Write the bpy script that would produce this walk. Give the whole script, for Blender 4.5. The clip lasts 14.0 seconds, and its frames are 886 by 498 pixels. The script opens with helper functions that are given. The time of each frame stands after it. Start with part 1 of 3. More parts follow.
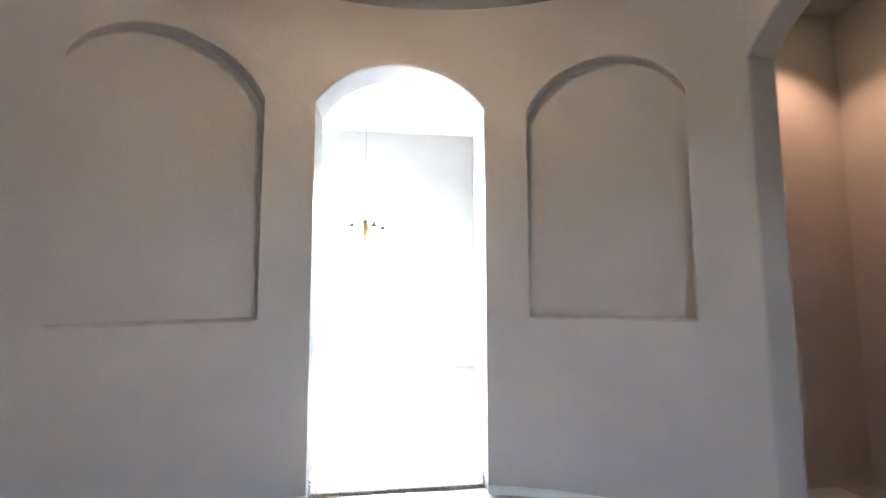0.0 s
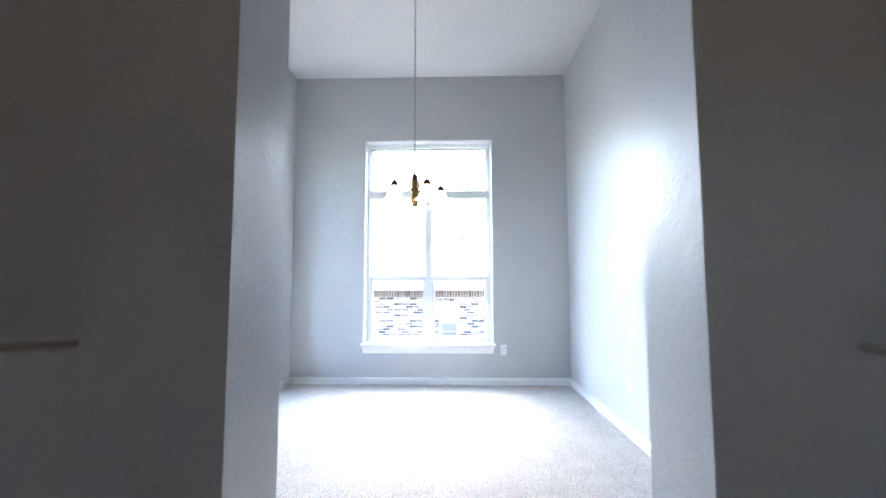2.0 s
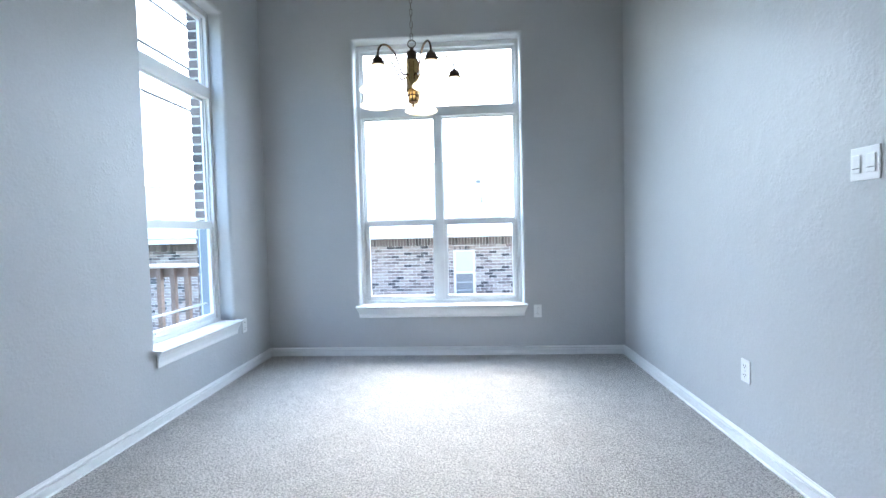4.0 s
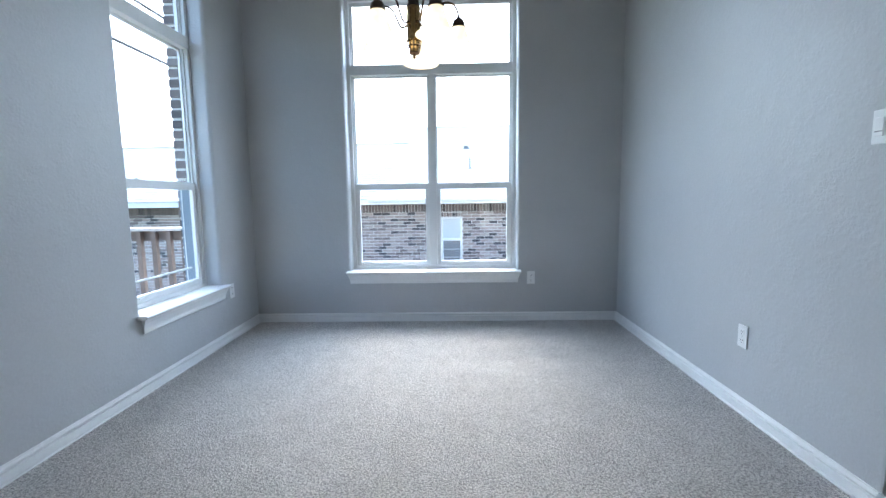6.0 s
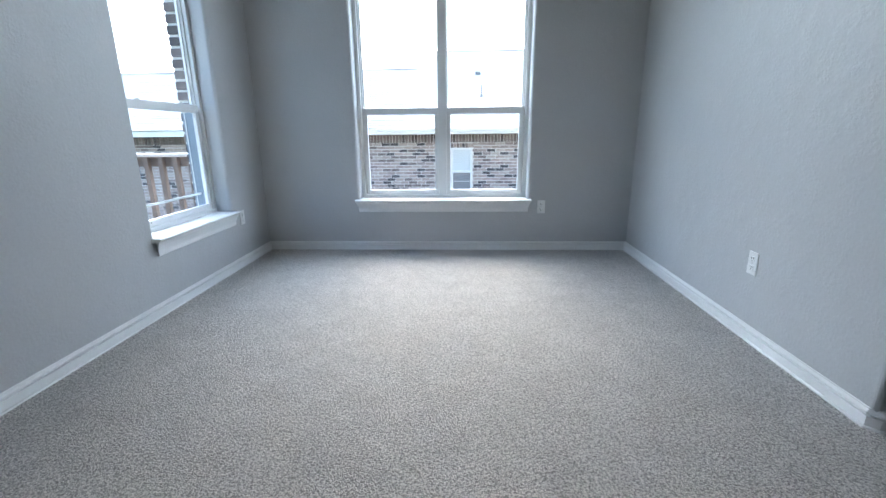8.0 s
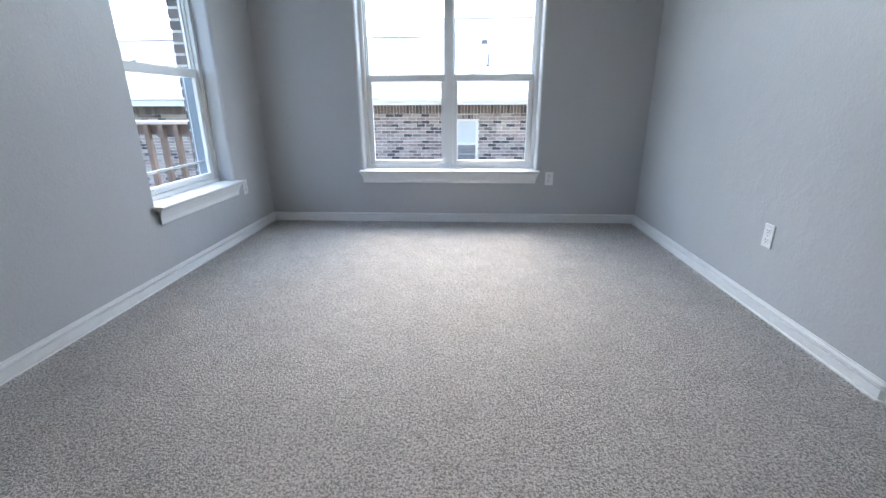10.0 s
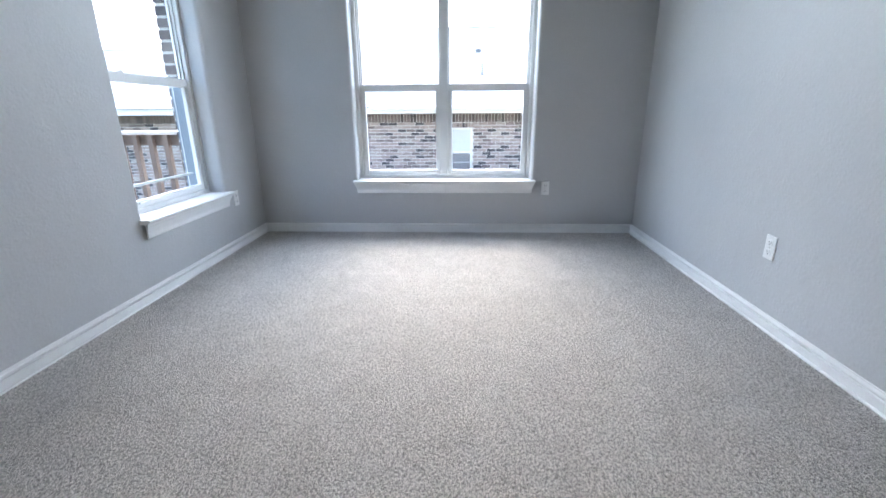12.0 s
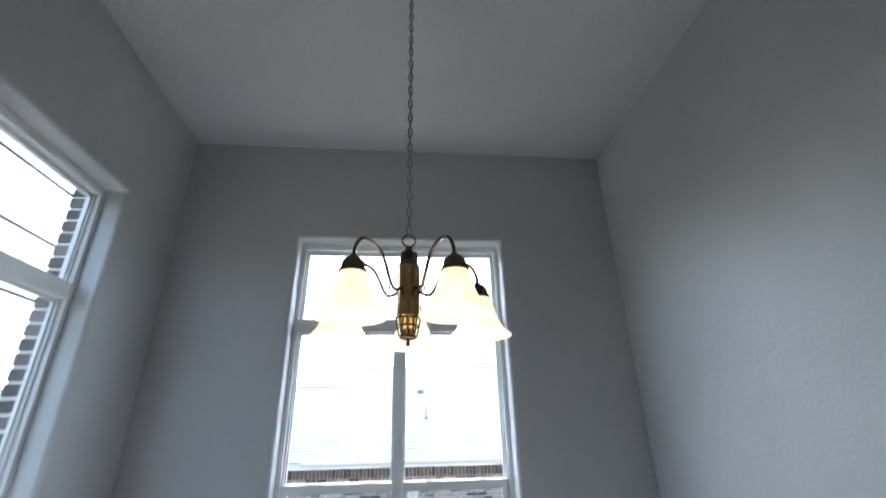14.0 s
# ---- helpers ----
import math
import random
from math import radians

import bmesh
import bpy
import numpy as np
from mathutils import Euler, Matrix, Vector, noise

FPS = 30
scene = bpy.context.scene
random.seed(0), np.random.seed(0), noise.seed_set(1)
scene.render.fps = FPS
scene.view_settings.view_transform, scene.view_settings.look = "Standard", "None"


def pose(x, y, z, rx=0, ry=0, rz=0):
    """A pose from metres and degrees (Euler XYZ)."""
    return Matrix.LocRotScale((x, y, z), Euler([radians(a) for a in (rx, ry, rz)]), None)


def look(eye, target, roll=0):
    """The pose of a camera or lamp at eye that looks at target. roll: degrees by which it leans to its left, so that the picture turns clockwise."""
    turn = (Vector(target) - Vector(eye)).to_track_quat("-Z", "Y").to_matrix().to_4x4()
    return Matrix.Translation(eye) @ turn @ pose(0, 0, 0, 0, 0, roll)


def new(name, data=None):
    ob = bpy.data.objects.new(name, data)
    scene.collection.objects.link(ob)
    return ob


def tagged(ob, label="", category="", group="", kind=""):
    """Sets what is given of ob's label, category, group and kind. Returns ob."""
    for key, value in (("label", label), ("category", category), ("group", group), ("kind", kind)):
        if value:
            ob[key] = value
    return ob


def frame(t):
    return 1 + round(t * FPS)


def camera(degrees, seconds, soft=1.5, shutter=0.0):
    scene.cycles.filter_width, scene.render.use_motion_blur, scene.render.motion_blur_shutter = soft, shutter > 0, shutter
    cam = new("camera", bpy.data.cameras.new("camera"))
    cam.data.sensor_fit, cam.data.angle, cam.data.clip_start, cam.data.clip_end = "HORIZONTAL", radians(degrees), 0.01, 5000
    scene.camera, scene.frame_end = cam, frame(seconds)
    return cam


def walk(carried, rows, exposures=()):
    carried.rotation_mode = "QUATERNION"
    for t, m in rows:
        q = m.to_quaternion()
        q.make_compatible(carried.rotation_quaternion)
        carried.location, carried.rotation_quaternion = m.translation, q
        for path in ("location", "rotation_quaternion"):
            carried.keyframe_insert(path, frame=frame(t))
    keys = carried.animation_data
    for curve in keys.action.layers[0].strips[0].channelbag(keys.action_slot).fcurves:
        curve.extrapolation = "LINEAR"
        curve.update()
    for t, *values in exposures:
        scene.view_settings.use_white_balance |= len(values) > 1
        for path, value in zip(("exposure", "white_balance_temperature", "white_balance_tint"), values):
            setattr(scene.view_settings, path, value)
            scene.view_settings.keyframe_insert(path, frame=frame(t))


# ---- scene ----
cam = camera(91.1, 14.0, 1.5, 0.3)
PATH = [
    (0, (-1.471, 0.121, 1.24), (-1.208, 2.095, 1.423), -0.1),
    (0.5, (-1.388, 0.52, 1.229), (-1.32, 2.507, 1.448), -0.4),
    (1, (-1.375, 0.957, 1.239), (-1.409, 2.945, 1.454), 1.4),
    (1.5, (-1.406, 1.428, 1.229), (-1.433, 3.42, 1.401), 0.4),
    (2, (-1.388, 1.87, 1.197), (-1.447, 3.863, 1.359), -0.1),
    (2.2, (-1.391, 2.051, 1.211), (-1.492, 4.044, 1.347), -0.2),
    (4.3, (-1.484, 3.143, 1.168), (-1.6, 5.137, 1.052), -1.6),
    (4.5, (-1.52, 3.162, 1.168), (-1.594, 5.155, 1.02), -0.7),
    (5, (-1.546, 3.185, 1.138), (-1.585, 5.172, 0.919), 0.1),
    (5.5, (-1.547, 3.178, 1.151), (-1.592, 5.167, 0.942), -0.3),
    (6, (-1.54, 3.164, 1.146), (-1.589, 5.151, 0.919), -0.8),
    (6.5, (-1.535, 3.159, 1.124), (-1.609, 5.13, 0.796), -1.1),
    (7, (-1.528, 3.159, 1.1), (-1.6, 5.11, 0.664), -1.0),
    (7.5, (-1.529, 3.163, 1.091), (-1.606, 5.098, 0.595), -0.9),
    (8, (-1.536, 3.172, 1.087), (-1.63, 5.101, 0.567), -0.6),
    (10.5, (-1.563, 3.216, 1.047), (-1.68, 5.107, 0.406), -0.0),
    (11, (-1.567, 3.221, 1.046), (-1.704, 5.111, 0.407), 0.1),
    (11.5, (-1.568, 3.232, 1.037), (-1.683, 5.122, 0.392), -0.1),
    (12, (-1.566, 3.277, 1.064), (-1.651, 5.183, 0.464), -0.4),
    (12.5, (-1.561, 3.376, 1.191), (-1.602, 5.354, 0.897), 0.3),
    (13, (-1.566, 3.579, 1.337), (-1.715, 5.569, 1.474), 1.0),
    (13.5, (-1.635, 3.81, 1.442), (-1.694, 5.748, 1.932), 0.8),
    (14, (-1.733, 4.085, 1.571), (-1.542, 5.912, 2.362), -1.3),
]
E0 = 3.0
EXPOSURE = [(t, E0 + e, k, 7 if 4 < t < 9 else 11) for t, e, k in ((0, 3.4, 6250), (0.5, 2.8, 6150), (1.0, 2.12, 6050), (1.5, 1.78, 5900), (2.0, 1.5, 5750), (4.3, 0.42, 5600), (5.0, 0.08, 5600), (8.0, 0.0, 5850), (10.3, 0.03, 6050), (12.0, 0.25, 6050), (12.5, 0.25, 6000), (13.0, 0.15, 6000), (13.5, -0.1, 6000), (14, -0.25, 6000))]
walk(cam, [(t, look(eye, target, roll)) for t, eye, target, roll in PATH], EXPOSURE)


# ---- world and sun ----
SUN_EL, SUN_ROT = radians(47), radians(-4)
world = bpy.data.worlds.new("overcast_sky")
scene.world = world
world.use_nodes = True
wn = world.node_tree
sky = wn.nodes.new("ShaderNodeTexSky")
sky.sky_type, sky.sun_disc = "NISHITA", False
sky.sun_elevation, sky.sun_rotation = SUN_EL, SUN_ROT
sky.air_density, sky.dust_density, sky.ozone_density = 1.0, 3.0, 1.0
wn.nodes["Background"].inputs["Strength"].default_value = 0.15
wn.links.new(sky.outputs[0], wn.nodes["Background"].inputs["Color"])

sun_data = bpy.data.lights.new("sun", "SUN")
sun_data.energy, sun_data.angle, sun_data.color = 1.7, radians(150), (0.9, 0.95, 1.0)
sun = new("sun", sun_data)
sun.matrix_world = look((0, 0, 30), (-math.sin(SUN_ROT) * 20, -math.cos(SUN_ROT) * 20, 30 - 20 * math.tan(SUN_EL)))


def lamp(name, kind, place, energy, color, size=0.05, target=None, cone=120):
    data = bpy.data.lights.new(name, kind)
    data.energy, data.color = energy, color
    data.shadow_soft_size = size
    if kind == "SPOT":
        data.spot_size, data.spot_blend = radians(cone), 0.7
    ob = new(name, data)
    ob.matrix_world = look(place, target) if target else Matrix.Translation(place)
    return ob


WARM = (1.0, 0.66, 0.36)
lamp("foyer_lamp_light", "POINT", (-1.4, 1.75, 2.95), 0.22, (1.0, 0.74, 0.48), 0.1)
lamp("hall_lamp_light", "SPOT", (1.2, 2.3, 2.98), 0.55, (1.0, 0.6, 0.38), 0.05, (1.2, 2.4, 0), 110)


# ---- materials ----
def material(name, color, rough=0.6, metal=0.0, grain=0.0, grain_scale=60.0, blotch=0.0, blotch_scale=1.5,
             bump=0.0, bump_scale=120.0, bump_detail=3.0, per_object=0.0, transmit=0.0, patchy=False):
    """A principled surface with fine grain, large blotches, relief and an optional shift from object to object."""
    m = bpy.data.materials.new(name)
    m.use_nodes = True
    nt = m.node_tree
    b = nt.nodes["Principled BSDF"]
    b.inputs["Roughness"].default_value, b.inputs["Metallic"].default_value = rough, metal
    b.inputs["Transmission Weight"].default_value = transmit
    co = nt.nodes.new("ShaderNodeTexCoord")
    value = None

    def band(scale, amount, detail):
        t = nt.nodes.new("ShaderNodeTexNoise")
        t.inputs["Scale"].default_value, t.inputs["Detail"].default_value = scale, detail
        nt.links.new(co.outputs["Object"], t.inputs["Vector"])
        r = nt.nodes.new("ShaderNodeMapRange")
        r.inputs["From Min"].default_value, r.inputs["From Max"].default_value = 0.3, 0.7
        r.inputs["To Min"].default_value, r.inputs["To Max"].default_value = 1 - amount, 1 + amount
        nt.links.new(t.outputs["Fac"], r.inputs["Value"])
        return r.outputs["Result"]

    factors = []
    if grain:
        factors.append(band(grain_scale, grain, 4.0))
    if blotch:
        factors.append(band(blotch_scale, blotch, 3.0))
    if per_object:
        info = nt.nodes.new("ShaderNodeObjectInfo")
        r = nt.nodes.new("ShaderNodeMapRange")
        r.inputs["To Min"].default_value, r.inputs["To Max"].default_value = 1 - per_object, 1 + per_object
        nt.links.new(info.outputs["Random"], r.inputs["Value"])
        factors.append(r.outputs["Result"])
    for f in factors:
        if value is None:
            value = f
        else:
            mul = nt.nodes.new("ShaderNodeMath")
            mul.operation = "MULTIPLY"
            nt.links.new(value, mul.inputs[0])
            nt.links.new(f, mul.inputs[1])
            value = mul.outputs[0]
    if value is None:
        b.inputs["Base Color"].default_value = (*color, 1)
    else:
        mix = nt.nodes.new("ShaderNodeVectorMath")
        mix.operation = "SCALE"
        mix.inputs[0].default_value = color
        nt.links.new(value, mix.inputs["Scale"])
        nt.links.new(mix.outputs[0], b.inputs["Base Color"])
    if bump:
        t = nt.nodes.new("ShaderNodeTexNoise")
        t.inputs["Scale"].default_value, t.inputs["Detail"].default_value = bump_scale, bump_detail
        nt.links.new(co.outputs["Object"], t.inputs["Vector"])
        bp = nt.nodes.new("ShaderNodeBump")
        bp.inputs["Strength"].default_value, bp.inputs["Distance"].default_value = 1.0, bump
        height = t.outputs["Fac"]
        if patchy:
            wide = nt.nodes.new("ShaderNodeTexNoise")
            wide.inputs["Scale"].default_value, wide.inputs["Detail"].default_value = 9, 3
            nt.links.new(co.outputs["Object"], wide.inputs["Vector"])
            span = nt.nodes.new("ShaderNodeMapRange")
            span.inputs["From Min"].default_value, span.inputs["From Max"].default_value = 0.42, 0.62
            span.inputs["To Min"].default_value, span.inputs["To Max"].default_value = 0.3, 1.0
            nt.links.new(wide.outputs["Fac"], span.inputs["Value"])
            both = nt.nodes.new("ShaderNodeMath")
            both.operation = "MULTIPLY"
            nt.links.new(height, both.inputs[0])
            nt.links.new(span.outputs["Result"], both.inputs[1])
            height = both.outputs[0]
        nt.links.new(height, bp.inputs["Height"])
        nt.links.new(bp.outputs["Normal"], b.inputs["Normal"])
    return m


def carpet_material():
    m = bpy.data.materials.new("beige_cut_pile_carpet")
    m.use_nodes = True
    nt = m.node_tree
    b = nt.nodes["Principled BSDF"]
    b.inputs["Roughness"].default_value = 0.95
    b.inputs["Sheen Weight"].default_value = 0.25
    b.inputs["Specular IOR Level"].default_value = 0.1
    co = nt.nodes.new("ShaderNodeTexCoord")

    def noise_of(scale, detail, rough=0.6):
        t = nt.nodes.new("ShaderNodeTexNoise")
        t.inputs["Scale"].default_value, t.inputs["Detail"].default_value = scale, detail
        t.inputs["Roughness"].default_value = rough
        nt.links.new(co.outputs["Object"], t.inputs["Vector"])
        return t.outputs["Fac"]

    cells = nt.nodes.new("ShaderNodeTexVoronoi")
    cells.inputs["Scale"].default_value = 165
    warp = nt.nodes.new("ShaderNodeMixRGB")
    warp.blend_type = "ADD"
    warp.inputs["Fac"].default_value = 0.012
    wob = nt.nodes.new("ShaderNodeTexNoise")
    wob.inputs["Scale"].default_value = 60
    nt.links.new(co.outputs["Object"], wob.inputs["Vector"])
    nt.links.new(co.outputs["Object"], warp.inputs["Color1"])
    nt.links.new(wob.outputs["Color"], warp.inputs["Color2"])
    nt.links.new(warp.outputs[0], cells.inputs["Vector"])
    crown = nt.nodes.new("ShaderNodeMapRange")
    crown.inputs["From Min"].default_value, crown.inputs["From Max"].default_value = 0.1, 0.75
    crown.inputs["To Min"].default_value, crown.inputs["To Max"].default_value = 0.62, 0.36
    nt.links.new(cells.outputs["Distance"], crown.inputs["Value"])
    blend = nt.nodes.new("ShaderNodeMath")
    blend.operation = "ADD"
    nt.links.new(crown.outputs["Result"], blend.inputs[0])
    nt.links.new(noise_of(98, 3, 0.78), blend.inputs[1])
    halve = nt.nodes.new("ShaderNodeMath")
    halve.operation = "MULTIPLY"
    halve.inputs[1].default_value = 0.5
    nt.links.new(blend.outputs[0], halve.inputs[0])
    tuft = halve.outputs[0]
    # colour follows tuft height: pits are painted dark for the shade between tufts
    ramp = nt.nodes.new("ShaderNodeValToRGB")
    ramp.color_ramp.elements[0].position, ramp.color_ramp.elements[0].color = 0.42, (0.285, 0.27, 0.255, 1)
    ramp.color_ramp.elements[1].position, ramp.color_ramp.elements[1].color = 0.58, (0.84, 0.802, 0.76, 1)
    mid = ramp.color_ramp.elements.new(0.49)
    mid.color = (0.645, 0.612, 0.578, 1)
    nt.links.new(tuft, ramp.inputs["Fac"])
    wide = nt.nodes.new("ShaderNodeMapRange")
    wide.inputs["From Min"].default_value, wide.inputs["From Max"].default_value = 0.3, 0.7
    wide.inputs["To Min"].default_value, wide.inputs["To Max"].default_value = 0.9, 1.08
    nt.links.new(noise_of(7, 4), wide.inputs["Value"])
    mul = nt.nodes.new("ShaderNodeVectorMath")
    mul.operation = "SCALE"
    nt.links.new(ramp.outputs["Color"], mul.inputs[0])
    nt.links.new(wide.outputs["Result"], mul.inputs["Scale"])
    nt.links.new(mul.outputs[0], b.inputs["Base Color"])
    bp = nt.nodes.new("ShaderNodeBump")
    bp.inputs["Strength"].default_value, bp.inputs["Distance"].default_value = 1.0, 0.036
    nt.links.new(tuft, bp.inputs["Height"])
    nt.links.new(bp.outputs["Normal"], b.inputs["Normal"])
    return m


def brick_material(name="mixed_pink_and_charcoal_brick", tone=1.0, even=0.0):
    """Bricks of mixed colour, from pinkish tan to charcoal, chosen brick by brick."""
    m = bpy.data.materials.new(name)
    m.use_nodes = True
    nt = m.node_tree
    b = nt.nodes["Principled BSDF"]
    b.inputs["Roughness"].default_value = 0.9
    info, geo = nt.nodes.new("ShaderNodeObjectInfo"), nt.nodes.new("ShaderNodeNewGeometry")
    add = nt.nodes.new("ShaderNodeMath")
    add.operation = "ADD"
    nt.links.new(info.outputs["Random"], add.inputs[0])
    nt.links.new(geo.outputs["Random Per Island"], add.inputs[1])
    fract = nt.nodes.new("ShaderNodeMath")
    fract.operation = "FRACT"
    nt.links.new(add.outputs[0], fract.inputs[0])
    ramp = nt.nodes.new("ShaderNodeValToRGB")
    ramp.color_ramp.interpolation = "CONSTANT"
    e = ramp.color_ramp.elements
    mean = (0.38, 0.32, 0.31)
    e[0].position, e[0].color = 0.0, (*((v + (m_ - v) * even) * tone for v, m_ in zip((0.1, 0.095, 0.105), mean)), 1)
    e[1].position, e[1].color = 0.17, (*((v + (m_ - v) * even) * tone for v, m_ in zip((0.25, 0.205, 0.2), mean)), 1)
    for at, c in ((0.33, (0.42, 0.34, 0.325)), (0.53, (0.5, 0.415, 0.39)), (0.76, (0.56, 0.49, 0.46)), (0.92, (0.36, 0.295, 0.29))):
        e.new(at).color = (*((v + (m_ - v) * even) * tone for v, m_ in zip(c, mean)), 1)
    nt.links.new(fract.outputs[0], ramp.inputs["Fac"])
    t, co = nt.nodes.new("ShaderNodeTexNoise"), nt.nodes.new("ShaderNodeTexCoord")
    t.inputs["Scale"].default_value, t.inputs["Detail"].default_value = 30, 5
    nt.links.new(co.outputs["Object"], t.inputs["Vector"])
    r = nt.nodes.new("ShaderNodeMapRange")
    r.inputs["To Min"].default_value, r.inputs["To Max"].default_value = 0.7, 1.3
    nt.links.new(t.outputs["Fac"], r.inputs["Value"])
    mul = nt.nodes.new("ShaderNodeVectorMath")
    mul.operation = "SCALE"
    nt.links.new(ramp.outputs["Color"], mul.inputs[0])
    nt.links.new(r.outputs["Result"], mul.inputs["Scale"])
    nt.links.new(mul.outputs[0], b.inputs["Base Color"])
    return m


def shade_material():
    m = bpy.data.materials.new("lit_alabaster_glass")
    m.use_nodes = True
    nt = m.node_tree
    b = nt.nodes["Principled BSDF"]
    b.inputs["Base Color"].default_value = (0.9, 0.82, 0.66, 1)
    b.inputs["Roughness"].default_value = 0.25
    t, co = nt.nodes.new("ShaderNodeTexNoise"), nt.nodes.new("ShaderNodeTexCoord")
    t.inputs["Scale"].default_value, t.inputs["Detail"].default_value, t.inputs["Distortion"].default_value = 14, 4, 1.5
    nt.links.new(co.outputs["Object"], t.inputs["Vector"])
    ramp = nt.nodes.new("ShaderNodeValToRGB")
    ramp.color_ramp.elements[0].position, ramp.color_ramp.elements[0].color = 0.35, (1.0, 0.66, 0.3, 1)
    ramp.color_ramp.elements[1].position, ramp.color_ramp.elements[1].color = 0.6, (1.0, 0.84, 0.55, 1)
    nt.links.new(t.outputs["Fac"], ramp.inputs["Fac"])
    nt.links.new(ramp.outputs["Color"], b.inputs["Emission Color"])
    b.inputs["Emission Strength"].default_value = 0.22
    return m


def glass_material():
    m = bpy.data.materials.new("clear_window_glass")
    m.use_nodes = True
    nt = m.node_tree
    nt.nodes.remove(nt.nodes["Principled BSDF"])
    clear, gloss, mix = nt.nodes.new("ShaderNodeBsdfTransparent"), nt.nodes.new("ShaderNodeBsdfGlossy"), nt.nodes.new("ShaderNodeMixShader")
    clear.inputs["Color"].default_value = (0.96, 0.98, 0.97, 1)
    gloss.inputs["Roughness"].default_value = 0.02
    mix.inputs["Fac"].default_value = 0.04
    nt.links.new(clear.outputs[0], mix.inputs[1])
    nt.links.new(gloss.outputs[0], mix.inputs[2])
    nt.links.new(mix.outputs[0], nt.nodes["Material Output"].inputs["Surface"])
    return m


WALL = material("grey_orange_peel_paint", (0.48, 0.485, 0.49), 0.42, grain=0.03, grain_scale=90, blotch=0.04, blotch_scale=1.2, bump=0.0025, bump_scale=70, bump_detail=3, patchy=True)
FOYER = material("greige_textured_paint", (0.51, 0.468, 0.442), 0.36, grain=0.03, grain_scale=90, blotch=0.05, blotch_scale=1.2, bump=0.002, bump_scale=70, bump_detail=3, patchy=True)
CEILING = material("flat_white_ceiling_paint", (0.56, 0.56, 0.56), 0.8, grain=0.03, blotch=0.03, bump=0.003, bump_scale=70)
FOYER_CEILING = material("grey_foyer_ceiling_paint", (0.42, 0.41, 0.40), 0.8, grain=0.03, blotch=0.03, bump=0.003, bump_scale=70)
TRIM = material("white_semi_gloss_trim_paint", (0.78, 0.78, 0.77), 0.35, grain=0.02, grain_scale=40, blotch=0.03, blotch_scale=3)
VINYL = material("white_vinyl", (0.76, 0.77, 0.77), 0.4, blotch=0.04, blotch_scale=5)
PLATE = material("white_plastic_plate", (0.8, 0.8, 0.79), 0.35, grain=0.01)
SLOT = material("dark_slot", (0.03, 0.03, 0.03), 0.7)
CARPET = carpet_material()
TILE = material("pale_stone_tile", (0.36, 0.345, 0.32), 0.3, grain=0.08, grain_scale=14, blotch=0.12, blotch_scale=3, per_object=0.06)
GROUT = material("grey_grout", (0.28, 0.26, 0.24), 0.9, grain=0.1)
BRASS = material("antique_brass", (0.6, 0.42, 0.18), 0.17, 1.0, grain=0.06, grain_scale=80)
BRONZE = material("dark_oiled_bronze", (0.15, 0.115, 0.085), 0.22, 1.0, grain=0.15, grain_scale=60)
PEWTER = material("aged_pewter", (0.24, 0.22, 0.2), 0.32, 1.0, grain=0.1, grain_scale=80)
NICKEL = material("brushed_nickel", (0.55, 0.54, 0.52), 0.3, 1.0)
SHADE = shade_material()
GLASS = glass_material()
BRICK = brick_material(tone=0.74)
# same brick mix, darkened and evened: the eave's shade put into the colour
EAVE_SHADE_BRICK = brick_material("soldier_brick_in_eave_shade", 0.48, 0.45)
# the brick mix again, toned down to carry the window reveal's shade
SHADED_VENEER_BRICK = brick_material("veneer_brick_in_reveal_shade", 0.42, 0.35)
# white vinyl coloured blue-grey to stand for the outer jamb's shade
SHADED_VINYL = material("vinyl_in_blue_grey_shade", (0.2, 0.245, 0.3), 0.45, grain=0.05, blotch=0.08)
MORTAR = material("pale_mortar", (0.72, 0.7, 0.67), 0.95, grain=0.1, grain_scale=50)
FASCIA = material("white_fascia_paint", (0.78, 0.78, 0.78), 0.5, blotch=0.04)
RIDGE = material("grey_ridge_shingle", (0.13, 0.128, 0.125), 0.95, grain=0.2, grain_scale=40)
FLASHING = material("dull_lead_flashing", (0.16, 0.16, 0.165), 0.6, grain=0.1)
SHINGLE = material("pale_grey_shingle", (0.3, 0.3, 0.305), 0.95, grain=0.25, grain_scale=60, blotch=0.1, per_object=0.12)
DECK_WOOD = material("stained_brown_timber", (0.17, 0.12, 0.095), 0.7, grain=0.25, grain_scale=25, blotch=0.2, blotch_scale=3, per_object=0.15)
RAIL_CAP = material("weathered_rail_cap", (0.5, 0.44, 0.4), 0.6, grain=0.15, grain_scale=25)
CEDAR = material("orange_cedar_board", (0.50, 0.24, 0.12), 0.8, grain=0.2, grain_scale=20, blotch=0.15, per_object=0.2)
LAWN = material("dull_winter_grass", (0.115, 0.112, 0.068), 0.95, grain=0.4, grain_scale=30, blotch=0.3, blotch_scale=0.4, bump=0.02, bump_scale=40)
CABLE = material("black_cable", (0.02, 0.02, 0.02), 0.6)
POLE_WOOD = material("grey_pole_timber", (0.22, 0.18, 0.15), 0.9, grain=0.2)
BLIND = material("pale_blue_blind", (0.58, 0.63, 0.65), 0.6, blotch=0.05)
DARK_GLASS = material("dark_window_pane", (0.22, 0.24, 0.26), 0.08, blotch=0.1)


# ---- mesh helpers ----
def finish(name, bm, mat, smooth=False):
    bmesh.ops.recalc_face_normals(bm, faces=bm.faces)
    me = bpy.data.meshes.new(name)
    bm.to_mesh(me)
    bm.free()
    me.materials.append(mat)
